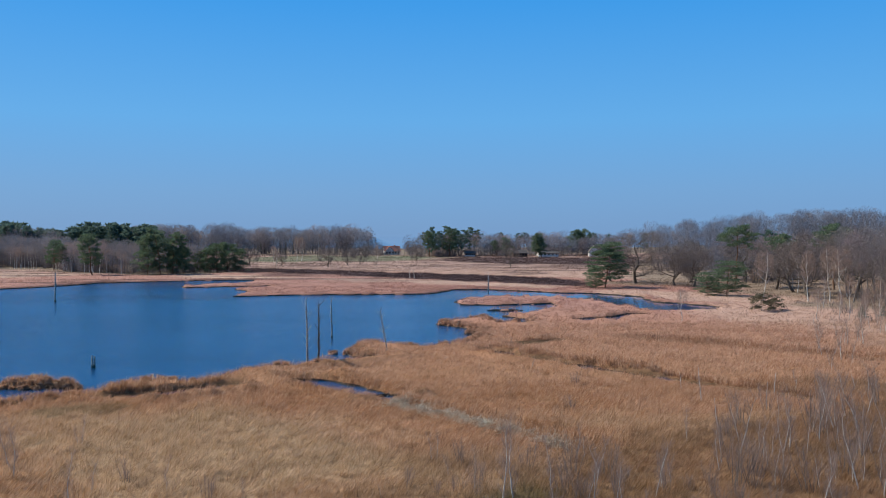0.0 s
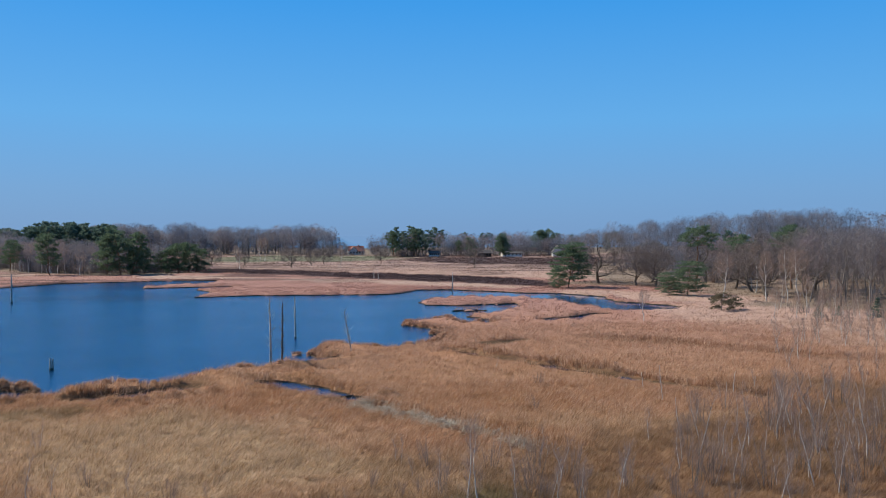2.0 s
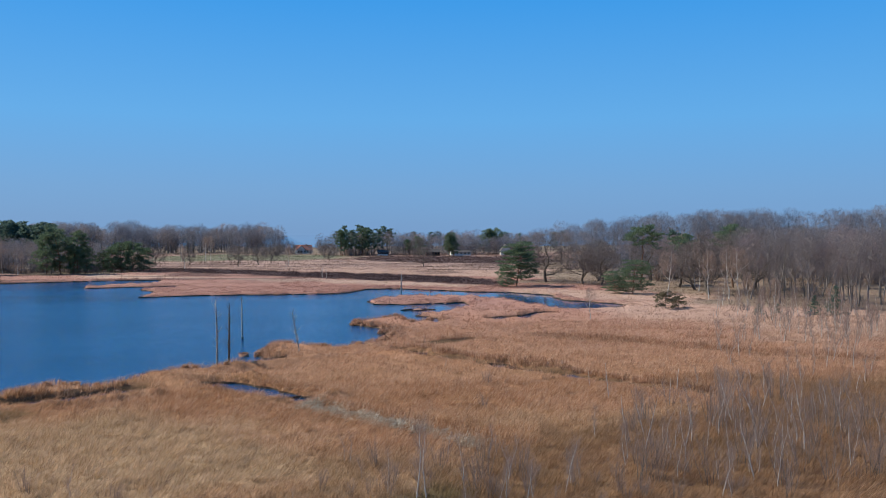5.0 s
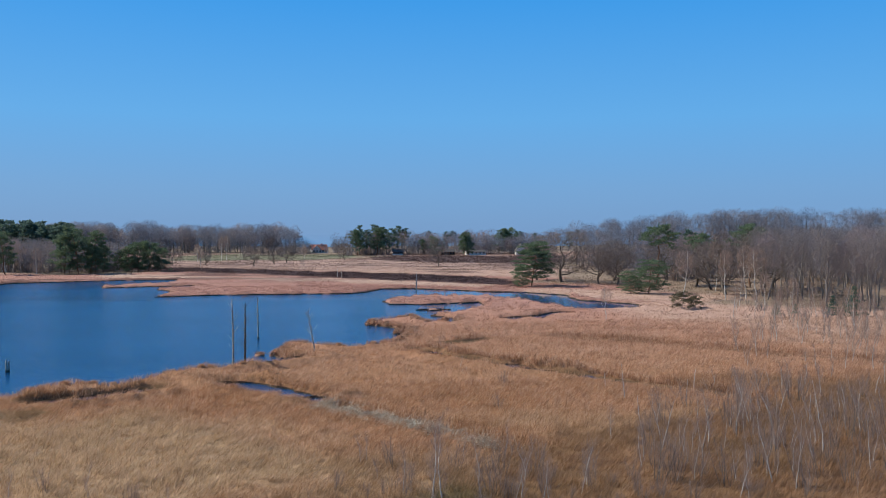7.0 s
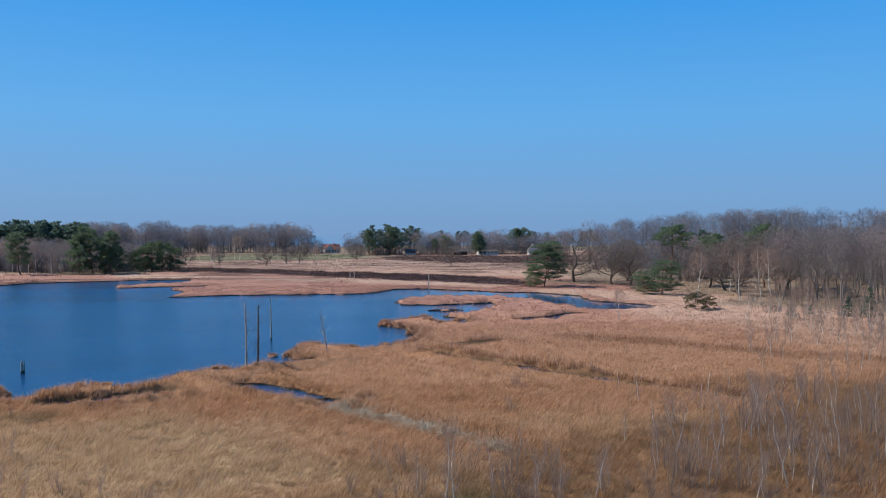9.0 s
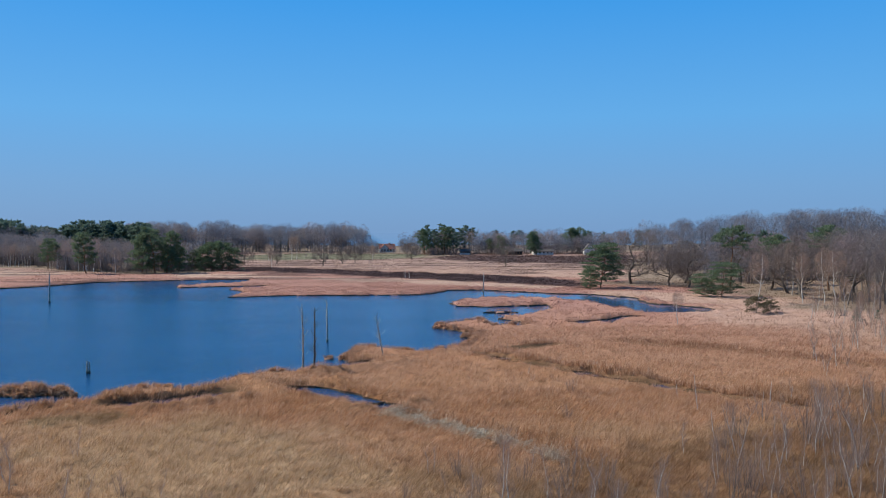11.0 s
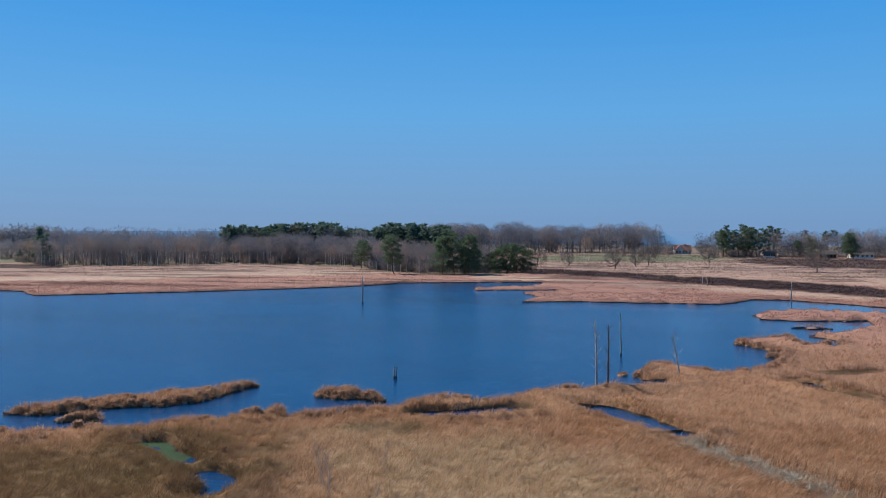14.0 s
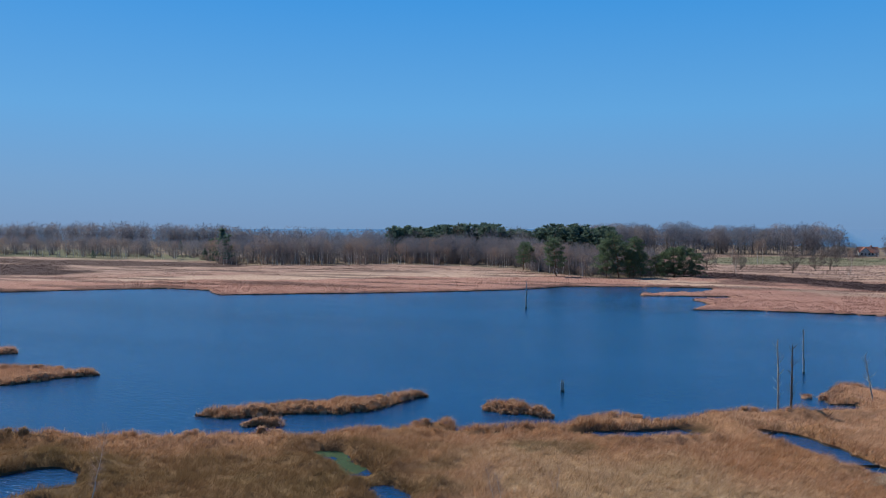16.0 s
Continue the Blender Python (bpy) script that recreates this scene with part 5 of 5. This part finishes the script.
west_wood += belt([(-480, 312), (-392, 334), (-318, 356)], 4, 2.4, 11.0, 39, 0.0, 1.0, 0.0, False, True)
west_wood += belt([(-300, 352), (-282, 340), (-262, 330)], 25, 6.0, 12.0, 25, 0.1, 0.3)
scatter_joined("woodland", FAR, west_wood, WOOD_MATS, "far leafless wood behind a row of pale trunks and meadow", "woodland")
mid_wood = belt([(-150, 470), (-110, 520), (-78, 545), (-40, 548), (0, 552)], 45, 6.0, 20.5, 26, 0.0, 0.3, 0.7, False)
mid_wood += belt([(58, 540), (100, 556), (150, 560), (200, 540)], 50, 7.5, 14.5, 27, 0.12, 0.3, 0.6, False)
mid_wood += belt([(-330, 640), (-200, 690), (-60, 720), (-12, 720)], 40, 12.5, 15.5, 28, 0.1, 0.2, 0.5, False)
mid_wood += belt([(42, 720), (150, 700), (260, 640), (380, 560)], 40, 12.0, 16.0, 29, 0.1, 0.2, 0.5, False)
mid_wood += belt([(30, 504), (48, 507), (64, 512)], 22, 4.6, 16.5, 32, 0.62, 0.1)
mid_wood += belt([(-30, 470), (8, 560), (34, 574)], 12, 6.0, 6.0, 33, 0.0, 0.2)
mid_wood += belt([(66, 512), (100, 514), (150, 508)], 12, 6.5, 6.5, 34, 0.1, 0.2)


def far_thicket(line, n, height, seed, fine=False):
    """Dense leafless growth that closes the horizon."""
    r = np.random.default_rng(seed)
    p = np.array(line, float)
    t = np.linspace(0, len(p) - 1.001, n)
    i = t.astype(int)
    q = p[i] + (p[i + 1] - p[i]) * (t - i)[:, None] + r.normal(size=(n, 2)) * 6
    h = height * (0.85 + 0.25 * r.random(n)) * (0.9 + 0.2 * noise2(q[:, 0], q[:, 1], 40.0, seed))
    z = rise(q[:, 0], q[:, 1])
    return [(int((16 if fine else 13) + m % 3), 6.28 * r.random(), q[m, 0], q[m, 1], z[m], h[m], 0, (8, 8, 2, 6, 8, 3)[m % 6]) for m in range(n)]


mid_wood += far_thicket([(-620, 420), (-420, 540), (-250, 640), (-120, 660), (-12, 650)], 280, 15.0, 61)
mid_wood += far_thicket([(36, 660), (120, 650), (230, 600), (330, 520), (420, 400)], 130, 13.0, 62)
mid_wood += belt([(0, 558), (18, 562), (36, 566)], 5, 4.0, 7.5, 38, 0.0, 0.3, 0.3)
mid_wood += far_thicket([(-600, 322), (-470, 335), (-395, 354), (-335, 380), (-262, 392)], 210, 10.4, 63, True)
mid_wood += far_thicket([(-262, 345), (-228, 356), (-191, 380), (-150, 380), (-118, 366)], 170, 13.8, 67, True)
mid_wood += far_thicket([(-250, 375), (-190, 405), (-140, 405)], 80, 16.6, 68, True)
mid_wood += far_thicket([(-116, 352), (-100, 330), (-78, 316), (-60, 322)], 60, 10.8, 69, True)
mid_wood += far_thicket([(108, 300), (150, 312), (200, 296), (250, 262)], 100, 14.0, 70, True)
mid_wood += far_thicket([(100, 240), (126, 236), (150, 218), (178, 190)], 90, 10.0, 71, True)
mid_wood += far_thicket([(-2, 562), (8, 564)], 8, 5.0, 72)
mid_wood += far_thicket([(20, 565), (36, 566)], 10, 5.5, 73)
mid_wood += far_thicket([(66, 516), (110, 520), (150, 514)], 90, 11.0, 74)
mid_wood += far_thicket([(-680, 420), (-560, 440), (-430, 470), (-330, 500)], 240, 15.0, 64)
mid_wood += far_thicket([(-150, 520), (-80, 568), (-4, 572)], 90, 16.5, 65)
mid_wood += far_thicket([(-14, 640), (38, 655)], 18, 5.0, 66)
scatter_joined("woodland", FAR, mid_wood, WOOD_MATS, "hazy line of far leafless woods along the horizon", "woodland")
east_wood = belt([(98, 292), (118, 306), (150, 306), (190, 290), (235, 262), (270, 230)], 60, 7.6, 21.0, 30, 0.0, 0.5, 0.95, True, False, True)
east_wood += belt([(104, 226), (128, 222), (150, 205), (175, 180)], 40, 6.5, 14.5, 31, 0.06, 0.4)
east_wood += [(11 + k % 2, 0.7 * k, 74 + 78 * a, 122 + 96 * c, 0.2, 1.8 + 2.4 * d * d, 0, (2, 8, 4)[k % 3])
              for k, (a, c, d) in enumerate(np.random.default_rng(35).random((130, 3))) if 74 + 78 * a > 0.55 * (122 + 96 * c)]
scatter_joined("woodland", FAR, east_wood, WOOD_MATS, "tall leafless beech wood behind the pines", "woodland")


# ---- houses among the trees ----
def box(x0, x1, y0, y1, z0, z1):
    v = [(x, y, z) for z in (z0, z1) for y in (y0, y1) for x in (x0, x1)]
    f = [(0, 2, 3, 1), (4, 5, 7, 6), (0, 1, 5, 4), (2, 6, 7, 3), (0, 4, 6, 2), (1, 3, 7, 5)]
    return np.array(v, float), np.array(f)


def house(x, y, turn, length, depth, eave, ridge, wall_mat, roof_mat, label, gable=False, chimney=True):
    """A house whose ridge runs along its own x; gable: a cross gable in the middle of the front."""
    z = float(land(np.array([x]), np.array([y]))[0]) - 0.1
    root = empty("house", pose(x, y, z, 0, 0, turn), label, "house", "houses among the trees")
    L, D = length / 2, depth / 2
    v = [(-L, -D, 0), (L, -D, 0), (L, D, 0), (-L, D, 0), (-L, -D, eave), (L, -D, eave), (L, D, eave), (-L, D, eave), (-L, 0, ridge), (L, 0, ridge)]
    me = bpy.data.meshes.new("wall")
    me.from_pydata(v, [], [(0, 1, 5, 4), (2, 3, 7, 6), (1, 2, 6, 9, 5), (3, 0, 4, 8, 7), (0, 3, 2, 1)])
    me.materials.append(wall_mat)
    wall = part("wall", me, root)
    o, th = 0.4, 0.18
    drop = (ridge - eave) / D * o
    rv = []
    for zz in (0.05, 0.05 + th):
        rv += [(-L - o, -D - o, eave - drop + zz), (L + o, -D - o, eave - drop + zz), (-L - o, 0, ridge + zz), (L + o, 0, ridge + zz),
               (-L - o, D + o, eave - drop + zz), (L + o, D + o, eave - drop + zz)]
    me = bpy.data.meshes.new("roof")
    me.from_pydata(rv, [], [(0, 1, 3, 2), (2, 3, 5, 4), (6, 8, 9, 7), (8, 10, 11, 9), (0, 6, 7, 1), (4, 5, 11, 10), (0, 2, 8, 6), (2, 4, 10, 8), (1, 7, 9, 3), (3, 9, 11, 5)])
    me.materials.append(roof_mat)
    roof = part("roof", me, root)
    if gable:
        w, gd = min(2.6, L * 0.5), D + 0.9
        shift = -L * 0.45
        gv = [(-w, -gd, 0), (w, -gd, 0), (w, -gd, eave + 0.4), (0, -gd, ridge - 0.3), (-w, -gd, eave + 0.4), (-w, 0, 0), (w, 0, 0), (w, 0, eave + 0.4), (0, 0, ridge - 0.3), (-w, 0, eave + 0.4)]
        gv = [(a + shift, c, d) for a, c, d in gv]
        me = bpy.data.meshes.new("gable")
        me.from_pydata(gv, [], [(0, 1, 2, 3, 4), (1, 6, 7, 2), (5, 0, 4, 9)])
        me.materials.append(wall_mat)
        part("gable", me, root)
        g2 = [(-w - 0.35, -gd - 0.35, eave + 0.15), (0, -gd - 0.35, ridge - 0.2), (w + 0.35, -gd - 0.35, eave + 0.15), (-w - 0.35, 0, eave + 0.15), (0, 0, ridge - 0.2), (w + 0.35, 0, eave + 0.15)]
        g2 = [(a + shift, c, d) for a, c, d in g2]
        g2 += [(a, c, d + th) for a, c, d in g2]
        me = bpy.data.meshes.new("gable_roof")
        me.from_pydata(g2, [], [(0, 1, 4, 3), (1, 2, 5, 4), (6, 9, 10, 7), (7, 10, 11, 8), (0, 6, 7, 1), (1, 7, 8, 2), (0, 3, 9, 6), (2, 8, 11, 5)])
        me.materials.append(roof_mat)
        part("gable_roof", me, root)
    if chimney:
        cv, cf = box(L * 0.3, L * 0.3 + 0.8, -0.4, 0.4, ridge - 0.8, ridge + 1.0)
        part("chimney", mesh_of("chimney", cv, cf, [roof_mat]), roof)
    front = -D - 0.9 if gable else -D
    for k in range(5):
        wx = -L + length * (k + 0.5) / 5
        yy = front if gable and abs(wx + L * 0.45) < 2.4 else -D
        wv2, wf2 = box(wx - 0.5, wx + 0.5, yy - 0.04, yy + 0.02, 0.9, min(eave - 0.2, 2.1))
        part("window", mesh_of("window", wv2, wf2, [GLAZING]), wall)
    return root


house(15.0, 575.0, 12, 10.5, 6.5, 2.5, 5.6, LIMEWASH, ROOF, "white farmhouse with a red tiled roof and gable", True)
house(133.0, 497.5, 80, 9.0, 6.2, 3.0, 6.8, LIMEWASH, THATCH, "white gabled house with a dark roof", False)
house(88.0, 497.0, 4, 8.5, 5.0, 2.2, 3.6, TIMBER, THATCH, "low brown timber cabin with a flat dark roof", False, False)
house(105.0, 498.0, 8, 12.0, 5.0, 2.0, 2.9, LIMEWASH, THATCH, "low white cottage among bare trees", False, False)
house(59.5, 503.0, -4, 6.0, 4.0, 2.0, 3.2, LIMEWASH, THATCH, "small white shed by the pine wood", False, False)


# ---- young birches on the bog ----
def sapling(r, height, crooked, lean, n):
    """A young birch: one stem, short side shoots, a haze of twigs."""
    pts, ends, shoots = [np.zeros(3)], [], []
    d = unit(np.array([lean, r.normal() * 0.04, 1.0]))
    k = 9
    base = height * 0.006 + 0.018
    for i in range(k):
        d = unit(d + r.normal(size=3) * crooked + np.array([0, 0, 0.08]))
        p = pts[-1]
        q = p + d * height / k
        pts.append(q)
        if i >= 1:
            for _ in range(3):
                a = r.random() * 6.28
                s = unit(np.array([math.cos(a) * 0.55, math.sin(a) * 0.55, 1.0]))
                ln = height * 0.22 * (0.5 + r.random())
                o = p + (q - p) * r.random()
                shoots.append((*o, *(o + s * ln)))
                ends.append((*o, *s, ln))
    sh = np.array(shoots)
    crown = np.concatenate([slivers(sh[:, :3], sh[:, 3:], 0.022 + 0 * sh[:, 0], r), twigs(r, np.array(ends), n, height * 0.16, 0.0105)])
    radii = base * (1 - 0.85 * np.arange(k + 1) / k)
    return stem_tube(pts, radii, 6), crown


r = np.random.default_rng(70)
saps = []
for k in range(5):
    (v, f), c = sapling(r, 3.5, 0.12, 0.07 * (k - 2), 330)
    root = empty("young_birch", Matrix.Identity(4), "young leafless birch with a thin white stem in sedge", "birch sapling", "young birches on the bog")
    part("trunk", mesh_of("trunk", v, f, [WHITE_BIRCH], smooth=True), root, "thin white birch stem with dark marks")
    part("crown", tri_mesh("crown", c, PURPLE_TWIG), root, "haze of purple-brown twigs")
    saps.append((root, 3.5))
FRONT = [(-19.9, 49.5, 3.4), (-15.2, 44.5, 2.9), (-18.6, 57.1, 1.8), (-14.6, 46.4, 1.9), (-11.3, 48.0, 1.6), (-10.7, 46.0, 1.3), (-6.5, 44.7, 1.2), (0.7, 44.0, 1.0), (4.5, 48.5, 1.4),
         (5.5, 45.1, 2.4), (6.8, 43.0, 4.3), (7.4, 43.2, 4.3), (10.3, 52.4, 1.6), (9.9, 46.0, 2.9), (12.9, 52.2, 2.0), (10.9, 42.3, 2.2), (13.2, 51.5, 1.5), (3.7, 51.4, 1.7), (4.0, 51.0, 1.8),
         (-45.6, 42.0, 4.4), (-21.2, 52.3, 3.0), (-18.7, 56.7, 1.4), (16.6, 86.3, 1.3), (17.6, 104.5, 1.2)]
SIDE = [(27.8, 70.2, 1.0), (23.0, 51.3, 4.0), (25.7, 58.2, 2.4), (24.6, 51.9, 2.2), (26.5, 53.9, 1.7), (25.8, 51.3, 3.7), (27.2, 51.0, 2.2), (31.7, 58.5, 2.4), (32.7, 57.5, 4.0), (30.1, 53.6, 2.0),
        (26.0, 43.3, 4.4), (30.6, 50.6, 5.3), (31.3, 50.6, 2.4), (61.5, 112.0, 2.9), (20.8, 54.4, 2.3), (24.5, 54.7, 3.2), (33.2, 58.3, 3.4), (37.9, 62.1, 3.0), (31.9, 51.1, 2.6), (35.6, 56.3, 2.5),
        (38.2, 58.8, 2.4), (32.7, 48.7, 4.2), (39.7, 57.6, 2.6), (41.4, 57.3, 2.6)]
plant(saps, FRONT, 12)
plant(saps, SIDE, 13)
grove = []
r9 = np.random.default_rng(99)
while len(grove) < 60:
    py = 41 + 34 * r9.random()
    px = py * (0.46 + 0.36 * r9.random())
    grove.append((px, py, 1.3 + 2.2 * r9.random() ** 1.5))
while len(grove) < 110:
    py = 78 + 66 * r9.random()
    px = py * (0.54 + 0.24 * r9.random())
    grove.append((px, py, 1.8 + 2.4 * r9.random()))
while len(grove) < 175:
    py = 92 + 50 * r9.random()
    px = py * (0.60 + 0.22 * r9.random())
    grove.append((px, py, 2.6 + 2.8 * r9.random()))
while len(grove) < 195:
    py = 40 + 9 * r9.random()
    px = 8 + 22 * r9.random()
    grove.append((px, py, 1.3 + 1.6 * r9.random()))
while len(grove) < 215:
    py = 41 + 20 * r9.random()
    px = py * (0.40 + 0.42 * r9.random())
    grove.append((px, py, 1.4 + 2.6 * r9.random() ** 1.3))
grove += [(-223.7, 241.3, 3.0), (-222.2, 242.3, 2.2)]
plant(saps, grove, 14)


bare = []
for k in range(3):
    (v, f), c = sapling(r, 3.0, 0.07, 0.06 * (k - 1), 24)
    root = empty("dead_birch_stem", Matrix.Identity(4), "bare broken white birch stem standing in sedge", "dead birch", "dead birch stems on the bog")
    part("trunk", mesh_of("trunk", v[:6 * (6 + k)], f[:6 * (5 + k)], [WHITE_BIRCH], smooth=True), root, "bleached white stem")
    m = c[:, :, 2].max(1) < 1.6 + 0.3 * k
    part("crown", tri_mesh("crown", c[m], PURPLE_TWIG), root, "few thin broken side shoots")
    bare.append((root, 3.0))
stems = []
while len(stems) < 16:
    py = 43 + 30 * r9.random()
    stems.append((py * (0.36 + 0.42 * r9.random()), py, 1.6 + 2.4 * r9.random()))
while len(stems) < 26:
    py = 95 + 45 * r9.random()
    stems.append((py * (0.5 + 0.24 * r9.random()), py, 2.0 + 2.4 * r9.random()))
plant(bare, stems, 16)


def thicket(name, rows, seed, label, n=330):
    """Bushy purple-brown birch scrub, one bush a thing."""
    r = np.random.default_rng(seed)
    proto = empty(name, Matrix.Identity(4), label, "shrub", "birch scrub on the bog")
    ends = []
    for _ in range(7):
        a, t = r.random() * 6.28, r.random() * 0.35
        d = unit(np.array([math.cos(a) * t, math.sin(a) * t, 1.0]))
        o = np.array([math.cos(a), math.sin(a), 0]) * 0.45 * r.random()
        ln = 1.2 + 0.9 * r.random()
        v, f = tubes([(*o, 0.015, *(o + d * ln * 0.5), 0.010), (*(o + d * ln * 0.5), 0.010, *(o + d * ln + (0.05, 0.03, 0)), 0.004)], 4)
        part("stem", mesh_of("stem", v, f, [BARK]), proto)
        ends.append((*(o + d * ln * 0.25), *d, ln * 0.9))
    part("crown", tri_mesh("crown", twigs(r, np.array(ends), n, 0.55, 0.008), PURPLE_TWIG), proto, "fine purple-brown twigs")
    plant([(proto, 2.0)], rows, seed)


scrub = [(18.6, 76.2, 1.5), (18.9, 76.0, 1.1), (-8.3, 44.4, 1.7), (-13.2, 48.2, 1.6), (9.0, 49.0, 2.0), (12.2, 50.6, 1.8), (11.4, 47.0, 2.1), (14.0, 48.6, 2.0), (16.4, 47.2, 1.9), (10.4, 44.2, 2.0), (13.0, 43.4, 1.9), (15.8, 43.8, 1.8),
         (18.6, 45.5, 1.7), (5.6, 50.2, 1.9), (16.0, 66.0, 1.5), (31.0, 57.0, 3.0), (30.0, 55.0, 2.6), (27.5, 47.0, 2.8), (29.4, 49.5, 3.2)]
while len(scrub) < 62:
    py = 40 + 26 * r9.random()
    px = py * (0.42 + 0.42 * r9.random())
    scrub.append((px, py, 1.4 + 1.6 * r9.random()))
while len(scrub) < 92:
    py = 40.5 + 7.5 * r9.random()
    scrub.append((1 + 24 * r9.random(), py, 0.9 + 0.9 * r9.random()))
thicket("birch_scrub", scrub, 15, "bushy leafless birch scrub with purple-brown twigs")
